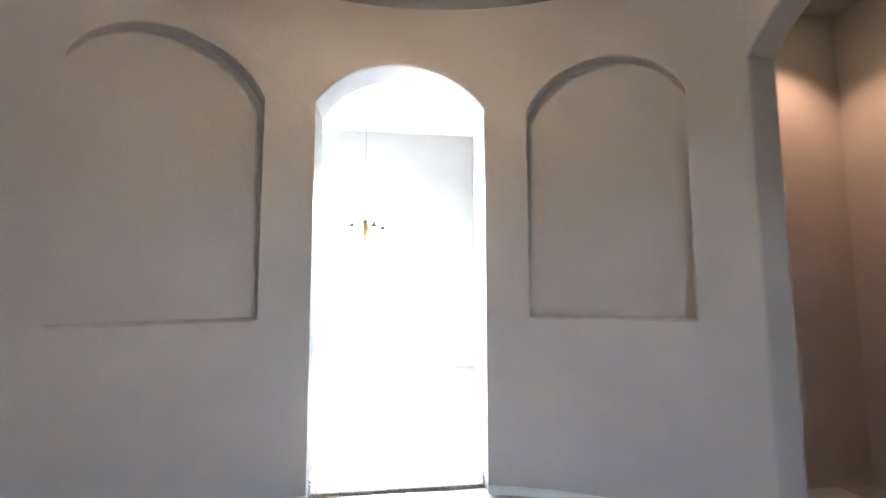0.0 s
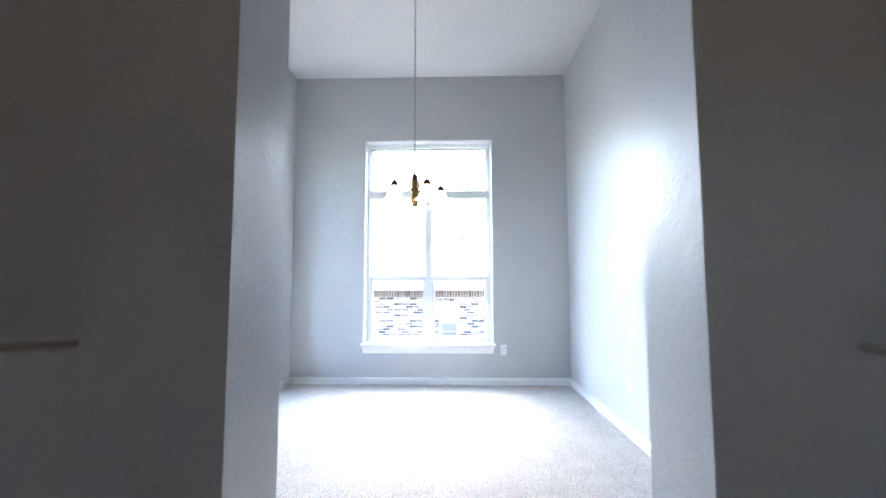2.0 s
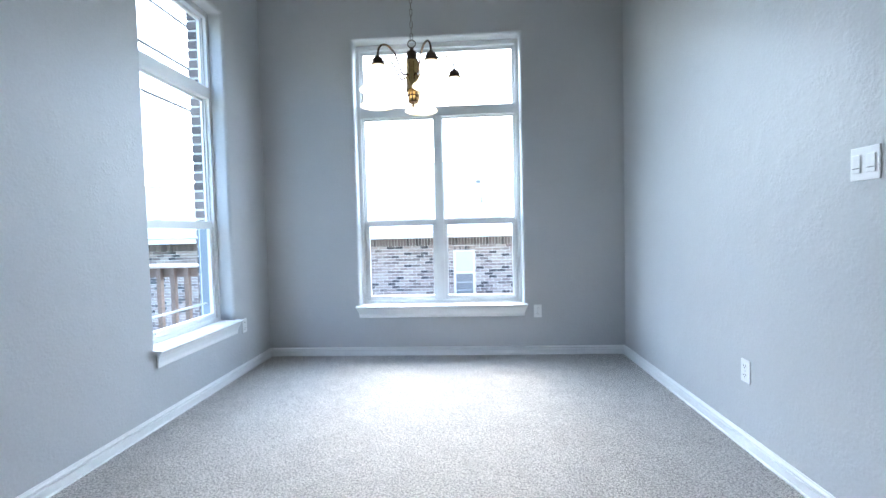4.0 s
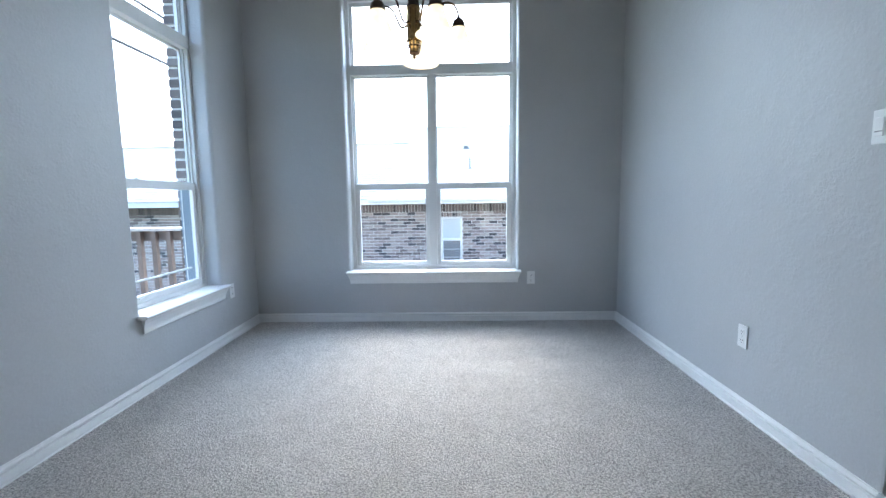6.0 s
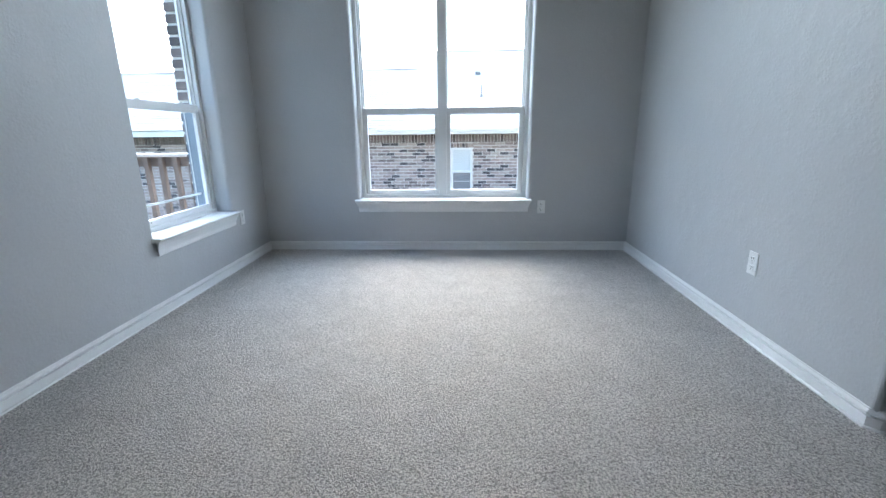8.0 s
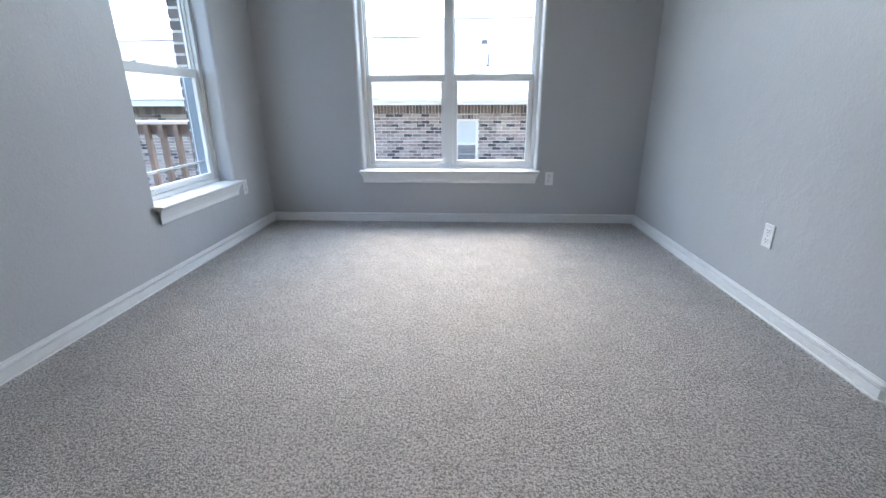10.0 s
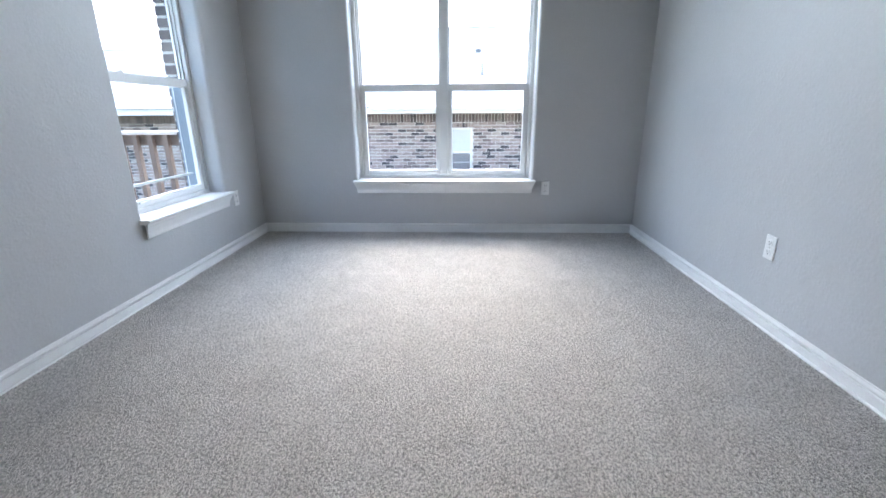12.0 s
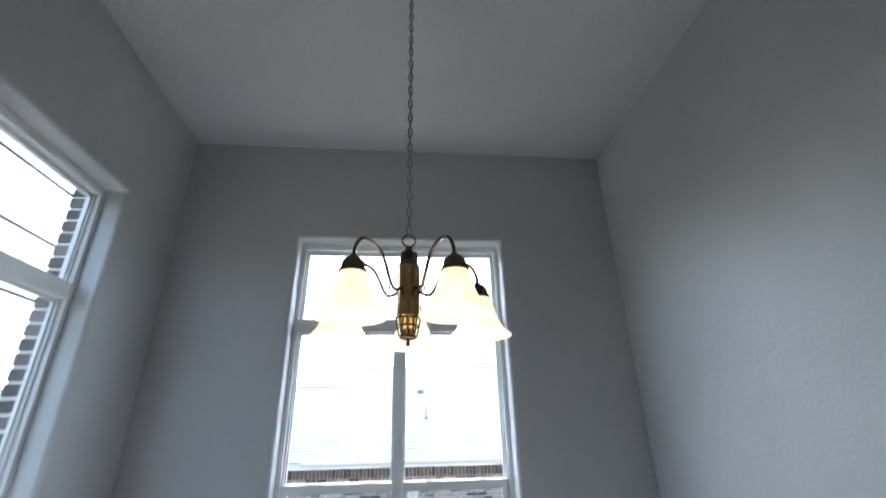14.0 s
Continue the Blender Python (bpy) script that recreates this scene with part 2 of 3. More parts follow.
    if smooth:
        me.polygons.foreach_set("use_smooth", [True] * len(me.polygons))
        me.set_sharp_from_angle(angle=radians(40))
    return me


def solid(name, bm, mat, label="", category="", kind="", group="", smooth=False):
    """A top-level thing of one mesh."""
    return tagged(new(name, finish(name, bm, mat, smooth)), label, category, group, kind)


def thing(name, base, label="", category="", kind="", group=""):
    ob = new(name)
    ob.empty_display_size = 0.05
    ob.matrix_basis = Matrix.Translation(base)
    return tagged(ob, label, category, group, kind)


def part(name, bm, mat, parent, label="", smooth=False):
    ob = new(name, finish(name, bm, mat, smooth))
    ob.parent = parent
    ob.matrix_parent_inverse = parent.matrix_basis.inverted()
    return tagged(ob, label)


def piece(name, me, parent, m):
    ob = new(name, me)
    ob.parent = parent
    ob.matrix_parent_inverse = parent.matrix_basis.inverted()
    ob.matrix_basis = m
    return ob


def box(bm, x0, x1, y0, y1, z0, z1, bevel=0.0):
    r = bmesh.ops.create_cube(bm, size=1.0)
    vs = r["verts"]
    for v in vs:
        v.co = Vector((x0 + (v.co.x + 0.5) * (x1 - x0), y0 + (v.co.y + 0.5) * (y1 - y0), z0 + (v.co.z + 0.5) * (z1 - z0)))
    if bevel:
        edges = list({e for v in vs for e in v.link_edges})
        bmesh.ops.bevel(bm, geom=edges, offset=bevel, segments=2, affect="EDGES", profile=0.6)
    return bm


def boxed(*args, bevel=0.0):
    return box(bmesh.new(), *args, bevel=bevel)


def lathe(bm, profile, centre=(0, 0, 0), n=28):
    """Turn (radius, height) pairs about the vertical through centre."""
    cx, cy, cz = centre
    rings = []
    for r, z in profile:
        rings.append([bm.verts.new((cx + max(r, 0.0004) * math.cos(2 * math.pi * i / n), cy + max(r, 0.0004) * math.sin(2 * math.pi * i / n), cz + z)) for i in range(n)])
    for a, b in zip(rings, rings[1:]):
        for i in range(n):
            bm.faces.new((a[i], a[(i + 1) % n], b[(i + 1) % n], b[i]))
    return bm


def tube(bm, points, radius, n=10, closed=False):
    """A round bar along points."""
    pts = [Vector(p) for p in points]
    rings, up = [], Vector((0.123, 0.456, 0.88)).normalized()
    for i, p in enumerate(pts):
        if closed:
            d = (pts[(i + 1) % len(pts)] - pts[i - 1]).normalized()
        else:
            d = (pts[min(i + 1, len(pts) - 1)] - pts[max(i - 1, 0)]).normalized()
        a = up - d * up.dot(d)
        a.normalize()
        up = a
        b = d.cross(a)
        rings.append([bm.verts.new(p + radius * (math.cos(2 * math.pi * k / n) * a + math.sin(2 * math.pi * k / n) * b)) for k in range(n)])
    pairs = list(zip(rings, rings[1:])) + ([(rings[-1], rings[0])] if closed else [])
    for a, b in pairs:
        for k in range(n):
            bm.faces.new((a[k], a[(k + 1) % n], b[(k + 1) % n], b[k]))
    if not closed:
        bm.faces.new(rings[0])
        bm.faces.new(rings[-1][::-1])
    return bm


def sweep(bm, profile, path):
    """Extrude an (out, up) profile along a plan path; 'out' lies to the left of the way, and corners are mitred."""
    pts = [Vector((x, y)) for x, y in path]
    cols = []
    for i, p in enumerate(pts):
        d0 = (p - pts[i - 1]).normalized() if i else None
        d1 = (pts[i + 1] - p).normalized() if i < len(pts) - 1 else None
        n0 = Vector((-d0.y, d0.x)) if d0 else None
        n1 = Vector((-d1.y, d1.x)) if d1 else None
        if n0 and n1:
            m = (n0 + n1).normalized()
            m /= max(m.dot(n0), 0.2)
        else:
            m = n0 or n1
        cols.append([bm.verts.new((p.x + m.x * o, p.y + m.y * o, u)) for o, u in profile])
    for a, b in zip(cols, cols[1:]):
        for k in range(len(profile)):
            q = (k + 1) % len(profile)
            bm.faces.new((a[k], a[q], b[q], b[k]))
    bm.faces.new(cols[0])
    bm.faces.new(cols[-1][::-1])
    return bm


def quad(bm, a, b, c, d):
    bm.faces.new([bm.verts.new(p) for p in (a, b, c, d)])


def wall_with_hole(name, axis, face, back, a0, a1, z0, z1, holes, mat, label):
    """A straight wall between face and back across the given axis, with rectangular holes (b0, b1, h0, h1) along it, their corners rounded."""
    bm = bmesh.new()
    us = sorted({a0, a1, *(v for h in holes for v in h[:2])})
    hs = sorted({z0, z1, *(v for h in holes for v in h[2:])})

    def at(d, u, h):
        return (d, u, h) if axis == "x" else (u, d, h)

    def is_solid(i, k):
        if not (0 <= i < len(us) - 1 and 0 <= k < len(hs) - 1):
            return False
        u, h = (us[i] + us[i + 1]) / 2, (hs[k] + hs[k + 1]) / 2
        return not any(b0 < u < b1 and h0 < h < h1 for b0, b1, h0, h1 in holes)

    for i in range(len(us) - 1):
        for k in range(len(hs) - 1):
            if not is_solid(i, k):
                continue
            u0, u1, h0, h1 = us[i], us[i + 1], hs[k], hs[k + 1]
            for d in (face, back):
                quad(bm, at(d, u0, h0), at(d, u1, h0), at(d, u1, h1), at(d, u0, h1))
            for di, dk, a, b in ((-1, 0, (u0, h0), (u0, h1)), (1, 0, (u1, h0), (u1, h1)), (0, -1, (u0, h0), (u1, h0)), (0, 1, (u0, h1), (u1, h1))):
                if not is_solid(i + di, k + dk):
                    quad(bm, at(face, *a), at(face, *b), at(back, *b), at(back, *a))
    bmesh.ops.remove_doubles(bm, verts=bm.verts, dist=0.0002)
    ob = solid(name, bm, mat, label, "wall", "structure")
    return bullnose(ob, 0.024)


def arch_rise(u, half, rise):
    """Height above the springing of a segmental arch at u from its middle."""
    rad = (half * half + rise * rise) / (2 * rise)
    return math.sqrt(max(rad * rad - u * u, 0)) - (rad - rise)


def bullnose(ob, width):
    """Round the corners of a plastered wall."""
    soft = ob.modifiers.new("rounded_corner", "BEVEL")
    soft.width, soft.segments, soft.limit_method, soft.angle_limit = width, 4, "ANGLE", radians(50)
    return ob


def arched_wall(name, face, back, a0, a1, z1, b0, b1, spring, rise, mat, label):
    """A straight wall across x with one arched opening from b0 to b1 along y."""
    bm = bmesh.new()
    n, half, mid, z0 = 28, (b1 - b0) / 2, (b0 + b1) / 2, -0.06
    ys = [b0 + (b1 - b0) * i / n for i in range(n + 1)]
    hs = [spring + arch_rise(y - mid, half, rise) for y in ys]
    for x in (face, back):
        for y, w in ((a0, b0), (b1, a1)):
            quad(bm, (x, y, z0), (x, w, z0), (x, w, spring), (x, y, spring))
            quad(bm, (x, y, spring), (x, w, spring), (x, w, z1), (x, y, z1))
    for i in range(n):
        y, w, h, k = ys[i], ys[i + 1], hs[i], hs[i + 1]
        for x in (face, back):
            quad(bm, (x, y, h), (x, w, k), (x, w, z1), (x, y, z1))
        quad(bm, (face, y, h), (back, y, h), (back, w, k), (face, w, k))
    for y in (a0, b0, b1, a1):
        quad(bm, (face, y, z0), (back, y, z0), (back, y, spring), (face, y, spring))
    for y in (a0, a1):
        quad(bm, (face, y, spring), (back, y, spring), (back, y, z1), (face, y, z1))
    bmesh.ops.remove_doubles(bm, verts=bm.verts, dist=0.0004)
    return bullnose(solid(name, bm, mat, label, "wall", "structure"), 0.02)


# ---- the plan ----
XL, XR, YS, YN, H = -3.415, -0.02, 3.195, 7.20, 3.825      # dining room
WB = (-2.51, -0.95)                                    # back window, along x
WL = (5.658, 6.576)                                    # side window, along y
SILL, HEAD = 0.482, 2.99
DOOR = (-1.922, -0.824)
SPRING, RISE = 2.435, 0.31
CX, CY, CR, CH = -1.4, 0.44, 2.5, 3.15                # curved foyer wall
EAST, SOUTH = 0.449, -1.6
FOYER_Z = -0.015                                        # the foyer floor lies a little lower
A_END, A_WEST = math.asin((EAST - CX) / CR), -radians(62)


def on_curve(a, r=CR):
    return CX + r * math.sin(a), CY + r * math.cos(a)


WEST = on_curve(A_WEST)[0]

# the curved wall with its arched doorway and two arched niches
NICHES = ((-radians(40.2), -radians(18.9)), (radians(19.5), radians(40.9)))
N_BOTTOM, N_SPRING, N_RISE, N_DEPTH = 1.062, 2.392, 0.31, 0.12
a_door = (math.asin((DOOR[0] - CX) / CR), math.asin((DOOR[1] - CX) / CR))


def curved_wall():
    bm = bmesh.new()
    cuts = [(a_door[0], a_door[1], -0.05, SPRING, RISE, "door")] + [(a, b, N_BOTTOM, N_SPRING, N_RISE, "niche") for a, b in NICHES]
    stops = {A_WEST, A_END}
    for a, b, *_ in cuts:
        stops |= {a + (b - a) * i / 24 for i in range(25)}
    base = sorted(stops)
    angles = []
    for a, b in zip(base, base[1:]):
        k = max(1, math.ceil((b - a) / radians(0.9)))
        angles += [a + (b - a) * i / k for i in range(k)]
    angles.append(base[-1])

    def behind(a, kind):
        if kind == "door":
            return on_curve(a)[0], YS
        return on_curve(a, CR + N_DEPTH)

    def p(xy, z):
        return xy[0], xy[1], z

    for a, b in zip(angles, angles[1:]):
        m = (a + b) / 2
        hit = next((c for c in cuts if c[0] < m < c[1]), None)
        pa, pb = on_curve(a), on_curve(b)
        if not hit:
            quad(bm, p(pa, -0.05), p(pb, -0.05), p(pb, CH), p(pa, CH))
            continue
        c0, c1, low, spring, rise, kind = hit
        half = (c1 - c0) / 2
        ta, tb = (spring + arch_rise((t - (c0 + c1) / 2) * CR, half * CR, rise) for t in (a, b))
        qa, qb = behind(a, kind), behind(b, kind)
        quad(bm, p(pa, ta), p(pb, tb), p(pb, CH), p(pa, CH))
        quad(bm, p(pa, ta), p(qa, ta), p(qb, tb), p(pb, tb))
        if kind == "niche":
            quad(bm, p(pa, -0.05), p(pb, -0.05), p(pb, low), p(pa, low))
            quad(bm, p(pa, low), p(pb, low), p(qb, low), p(qa, low))
            quad(bm, p(qa, low), p(qb, low), p(qb, tb), p(qa, ta))
        else:
            quad(bm, (qa[0], YS, ta), (qb[0], YS, tb), (qb[0], YS, H), (qa[0], YS, H))
    for c0, c1, low, spring, rise, kind in cuts:
        for e in (c0, c1):
            quad(bm, p(on_curve(e), low), p(behind(e, kind), low), p(behind(e, kind), spring), p(on_curve(e), spring))
    quad(bm, (XL - 0.15, YS, 0), (DOOR[0], YS, 0), (DOOR[0], YS, H), (XL - 0.15, YS, H))
    quad(bm, (DOOR[1], YS, 0), (XR + 0.12, YS, 0), (XR + 0.12, YS, H), (DOOR[1], YS, H))
    bmesh.ops.remove_doubles(bm, verts=bm.verts, dist=0.0005)
    return bm


foyer_north = solid("wall_foyer_north", curved_wall(), FOYER, "curved greige foyer wall with arched doorway and niches", "wall", "structure")
foyer_north.data.materials.append(WALL)
for face in foyer_north.data.polygons:
    # the doorway's jambs and soffit and the far side carry the dining room's grey paint
    dx, dy = face.center.x - CX, face.center.y - CY
    if math.hypot(dx, dy) > CR + 0.02 and (face.center.y > YS - 0.01 or a_door[0] - 0.01 < math.atan2(dx, dy) < a_door[1] + 0.01):
        face.material_index = 1
bullnose(foyer_north, 0.014)
arched_wall("wall_foyer_east", EAST, EAST + 0.18, SOUTH, 2.6, CH, 0.93, on_curve(A_END)[1], 2.49, 0.27, FOYER, "greige foyer side wall with an arched opening")
# the slot is out of view, added to let daylight onto the curved wall
wall_with_hole("wall_foyer_south", "y", SOUTH, SOUTH - 0.15, WEST - 0.15, 1.85, -0.1, CH + 0.08, [(-0.72, -0.52, 0.3, 2.3)], FOYER, "plain greige foyer wall with an unseen slot added for daylight")
wall_with_hole("wall_foyer_west", "x", WEST, WEST - 0.15, SOUTH, on_curve(A_WEST)[1] + 0.1, -0.1, CH + 0.08, [], FOYER, "plain greige foyer wall")
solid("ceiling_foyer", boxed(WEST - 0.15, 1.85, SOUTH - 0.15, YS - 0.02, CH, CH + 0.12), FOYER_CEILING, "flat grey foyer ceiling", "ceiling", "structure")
solid("wall_hall_north", boxed(EAST + 0.18, 1.85, 2.65, 2.75, -0.1, CH), FOYER, "plain hall wall in warm lamplight", "wall", "structure")
solid("wall_hall_east", boxed(1.65, 1.85, SOUTH, 2.65, -0.1, CH), FOYER, "plain hall wall in warm lamplight", "wall", "structure")

# dining room
wall_with_hole("wall_dining_north", "y", YN, YN + 0.21, XL - 0.21, XR + 0.12, -0.04, H + 0.08, [(*WB, SILL - 0.03, HEAD)], WALL, "grey painted wall around the wide window")
wall_with_hole("wall_dining_west", "x", XL, XL - 0.21, YS - 0.1, YN + 0.15, -0.04, H + 0.08, [(*WL, SILL - 0.03, HEAD)], WALL, "grey painted wall around the narrow window")
arched_wall("wall_dining_east", XR, XR + 0.12, YS, YN, H, 3.5, 4.63, SPRING, RISE, WALL, "grey painted wall with light orange-peel texture")
solid("ceiling_dining", boxed(XL - 0.21, 2.3, YS - 0.1, YN + 0.21, H, H + 0.12), CEILING, "flat pale ceiling", "ceiling", "structure")
side = bmesh.new()
box(side, 2.1, 2.3, YS - 0.1, 5.6, 0, H)
box(side, XR + 0.12, 2.1, 5.5, 5.6, 0, H)
box(side, XR + 0.12, 2.1, YS - 0.1, YS, 0, H)
solid("wall_side_room", side, WALL, "plain walls of the unlit side room", "wall", "structure")

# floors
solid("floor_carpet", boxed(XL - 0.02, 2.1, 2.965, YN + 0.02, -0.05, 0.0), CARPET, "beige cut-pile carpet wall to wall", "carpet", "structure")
floor_tiles = thing("floor_foyer", (CX, CY, 0), "pale stone tile floor of the foyer", "floor", "structure")
part("grout_bed", boxed(WEST - 0.1, 1.7, SOUTH - 0.1, 2.96, -0.09, FOYER_Z - 0.012), GROUT, floor_tiles, "grey grout")


def baseboard_profile(h=0.08, z0=0.0):
    """A lipped foot, a flat face, a quirk and a stepped cap."""
    return [(0.0005, z0 - 0.006), (0.022, z0 - 0.006), (0.022, z0 + h * 0.07), (0.020, z0 + h * 0.1), (0.0135, z0 + h * 0.11), (0.0135, z0 + h * 0.58), (0.0125, z0 + h * 0.6), (0.0015, z0 + h * 0.62),
            (0.0015, z0 + h * 0.71), (0.018, z0 + h * 0.725), (0.0185, z0 + h * 0.84), (0.0125, z0 + h * 0.9), (0.0065, z0 + h * 0.93), (0.0065, z0 + h * 0.98), (0.005, z0 + h), (0.0005, z0 + h)]


def baseboard(path, label="white moulded baseboard", h=0.08, z0=0.0):
    bm = sweep(bmesh.new(), baseboard_profile(h, z0), path)
    return solid("baseboard", bm, TRIM, label, "baseboard", "structure")


baseboard([(XR + 0.12, 4.628), (XR + 0.024, 4.628), (XR, 4.652), (XR, YN), (XL, YN), (XL, YS), (DOOR[0], YS), (DOOR[0], 2.98)])
baseboard([(DOOR[1], 2.98), (DOOR[1], YS), (XR, YS), (XR, 3.5), (XR + 0.12, 3.5)])
arc = [on_curve(A_WEST + (a_door[0] - A_WEST) * i / 40) for i in range(41)]
baseboard(arc[::-1], "white baseboard along the curved wall", 0.045, FOYER_Z)
arc = [on_curve(a_door[1] + (A_END - a_door[1]) * i / 36) for i in range(37)]
baseboard(arc[::-1], "white baseboard along the curved wall", 0.045, FOYER_Z)


# ---- windows ----
def window_unit(name, label, origin, along, outward, width, bays):
    """A vinyl window with a fixed light above single-hung sashes. 'along' runs along the wall, 'outward' to the outside."""
    ox, oy = origin
    win = thing(name, (ox + along[0] * width / 2, oy + along[1] * width / 2, SILL), label, "window", "structure")

    def bar(u0, u1, d0, d1, z0, z1, bevel=0.003):
        d0, d1 = d0 + 0.05, d1 + 0.05
        xs = sorted((ox + along[0] * u0 + outward[0] * d0, ox + along[0] * u1 + outward[0] * d1))
        ys = sorted((oy + along[1] * u0 + outward[1] * d0, oy + along[1] * u1 + outward[1] * d1))
        return boxed(xs[0], xs[1], ys[0], ys[1], z0, z1, bevel=bevel)

    def pane(u0, u1, d, z0, z1, owner):
        p = part("pane", bar(u0, u1, d, d + 0.005, z0, z1, 0), GLASS, owner, "clear glass")
        p.visible_shadow = False

    fw = 0.032
    z_t0, z_t1 = 2.295, 2.385
    part("frame_side", bar(0, fw, 0.07, 0.132, SILL, HEAD), VINYL, win)
    part("frame_side", bar(width - fw, width, 0.07, 0.132, SILL, HEAD), VINYL, win)
    part("frame_head", bar(fw, width - fw, 0.07, 0.132, HEAD - 0.045, HEAD), VINYL, win)
    part("frame_foot", bar(fw, width - fw, 0.07, 0.132, SILL, SILL + 0.03), VINYL, win)
    part("transom_bar", bar(fw, width - fw, 0.066, 0.132, z_t0, z_t1), VINYL, win)
    # inner stops, set back, that give the stepped edge
    part("stop", bar(fw, fw + 0.014, 0.095, 0.132, SILL + 0.03, HEAD - 0.045), VINYL, win)
    part("stop", bar(width - fw - 0.014, width - fw, 0.095, 0.132, SILL + 0.03, HEAD - 0.045), VINYL, win)
    t = 0.028
    part("transom_sash_side", bar(fw + 0.014, fw + 0.014 + t * 0.5, 0.105, 0.132, z_t1, HEAD - 0.045), VINYL, win)
    part("transom_sash_side", bar(width - fw - 0.014 - t * 0.5, width - fw - 0.014, 0.105, 0.132, z_t1, HEAD - 0.045), VINYL, win)
    part("transom_sash_head", bar(fw + 0.014, width - fw - 0.014, 0.105, 0.132, HEAD - 0.075, HEAD - 0.045), VINYL, win)
    pane(fw + 0.02, width - fw - 0.02, 0.12, z_t1 - 0.005, HEAD - 0.07, win)
    bay = (width - 2 * fw) / bays
    for i in range(bays):
        u0, u1 = fw + i * bay, fw + (i + 1) * bay
        if i:
            part("mullion", bar(u0 - 0.036, u0 + 0.036, 0.07, 0.132, SILL + 0.03, z_t0), VINYL, win)
        l = u0 + (0.036 if i else 0.014)
        r = u1 - (0.036 if i < bays - 1 else 0.014)
        # fixed upper sash, set further out
        part("upper_sash_rail", bar(l, r, 0.112, 0.132, z_t0 - 0.018, z_t0), VINYL, win)
        part("upper_sash_stile", bar(l, l + 0.012, 0.112, 0.132, 1.27, z_t0 - 0.018), VINYL, win)
        part("upper_sash_stile", bar(r - 0.012, r, 0.112, 0.132, 1.27, z_t0 - 0.018), VINYL, win)
        part("upper_sash_foot", bar(l, r, 0.112, 0.132, 1.255, 1.305), VINYL, win)
        pane(l, r, 0.128, 1.29, z_t0 - 0.01, win)
        # lower sash, which slides
        sash = part("lower_sash", bar(l, r, 0.078, 0.11, 1.245, 1.298), VINYL, win, "meeting rail of the sliding sash")
        part("stile", bar(l, l + 0.036, 0.08, 0.108, SILL + 0.03, 1.245), VINYL, sash)
        part("stile", bar(r - 0.036, r, 0.08, 0.108, SILL + 0.03, 1.245), VINYL, sash)
        part("foot_rail", bar(l + 0.036, r - 0.036, 0.08, 0.108, SILL + 0.03, SILL + 0.075), VINYL, sash)
        part("lift", bar(l + 0.12, r - 0.12, 0.070, 0.08, SILL + 0.055, SILL + 0.065, 0.002), VINYL, sash)
        pane(l + 0.03, r - 0.03, 0.094, SILL + 0.07, 1.25, sash)
        for k in (0.24, 0.76):
            c = l + (r - l) * k
            part("sash_lock", bar(c - 0.024, c + 0.024, 0.08, 0.106, 1.298, 1.305, 0.003), VINYL, sash)
            part("lock_lever", bar(c - 0.008, c + 0.02, 0.076, 0.09, 1.305, 1.311, 0.002), VINYL, sash)
        if bays == 1:
            part("screen_bar", bar(l + 0.01, r - 0.01, 0.134, 0.142, SILL + 0.15, SILL + 0.165, 0.001), VINYL, win)
            # outer jamb strip and its pale lip; the strip's shade is in its colour
            part("screen_track", bar(width - 0.075, width - 0.06, 0.109, 0.19, SILL + 0.03, 1.245, 0.002), SHADED_VINYL, win, "outer vinyl jamb with blue-grey shade in its colour")
            part("screen_track_lip", bar(width - 0.078, width - 0.075, 0.170, 0.176, SILL + 0.03, 1.245, 0.001), VINYL, win)
    return win


def window_stool(name, label, origin, along, inward, width):
    """The sill board with rounded nose and the moulded apron below it, its ends returned."""
    ox, oy = origin
    s = thing(name, (ox + along[0] * width / 2, oy + along[1] * width / 2, SILL - 0.12), label, "window sill", "structure")

    def at(u, d, z):
        return ox + along[0] * u + inward[0] * d, oy + along[1] * u + inward[1] * d, z

    bm = bmesh.new()
    nose = [(-0.119, SILL - 0.028), (-0.119, SILL), (0.055, SILL), (0.061, SILL - 0.003), (0.064, SILL - 0.009), (0.061, SILL - 0.015), (0.055, SILL - 0.018), (0.046, SILL - 0.026)]
    inner = [(0.001, SILL - 0.026), (0.001, SILL), *nose[2:]]
    for prof, u0, u1 in ((nose, 0.001, width - 0.001), (inner, -0.032, 0.001), (inner, width - 0.001, width + 0.032)):
        a = [bm.verts.new(at(u0, d, z)) for d, z in prof]
        b = [bm.verts.new(at(u1, d, z)) for d, z in prof]
        for k in range(len(prof)):
            q = (k + 1) % len(prof)
            bm.faces.new((a[k], a[q], b[q], b[k]))
        bm.faces.new(a)
        bm.faces.new(b[::-1])
    part("board", bm, TRIM, s)
    bm = bmesh.new()
    top = SILL - 0.027
    prof = [(0.001, 0.0), (0.044, 0.0), (0.042, 0.008), (0.034, 0.022), (0.028, 0.037), (0.022, 0.052), (0.02, 0.062), (0.02, 0.084), (0.016, 0.089), (0.001, 0.089)]
    a = [bm.verts.new(at(-0.028 + (0.046 - d) * 0.75, d, top - h)) for d, h in prof]
    b = [bm.verts.new(at(width + 0.028 - (0.046 - d) * 0.75, d, top - h)) for d, h in prof]
    for k in range(len(prof)):
        q = (k + 1) % len(prof)
        bm.faces.new((a[k], a[q], b[q], b[k]))
    bm.faces.new(a)
    bm.faces.new(b[::-1])
    part("apron", bm, TRIM, s, "moulded apron with returned ends")


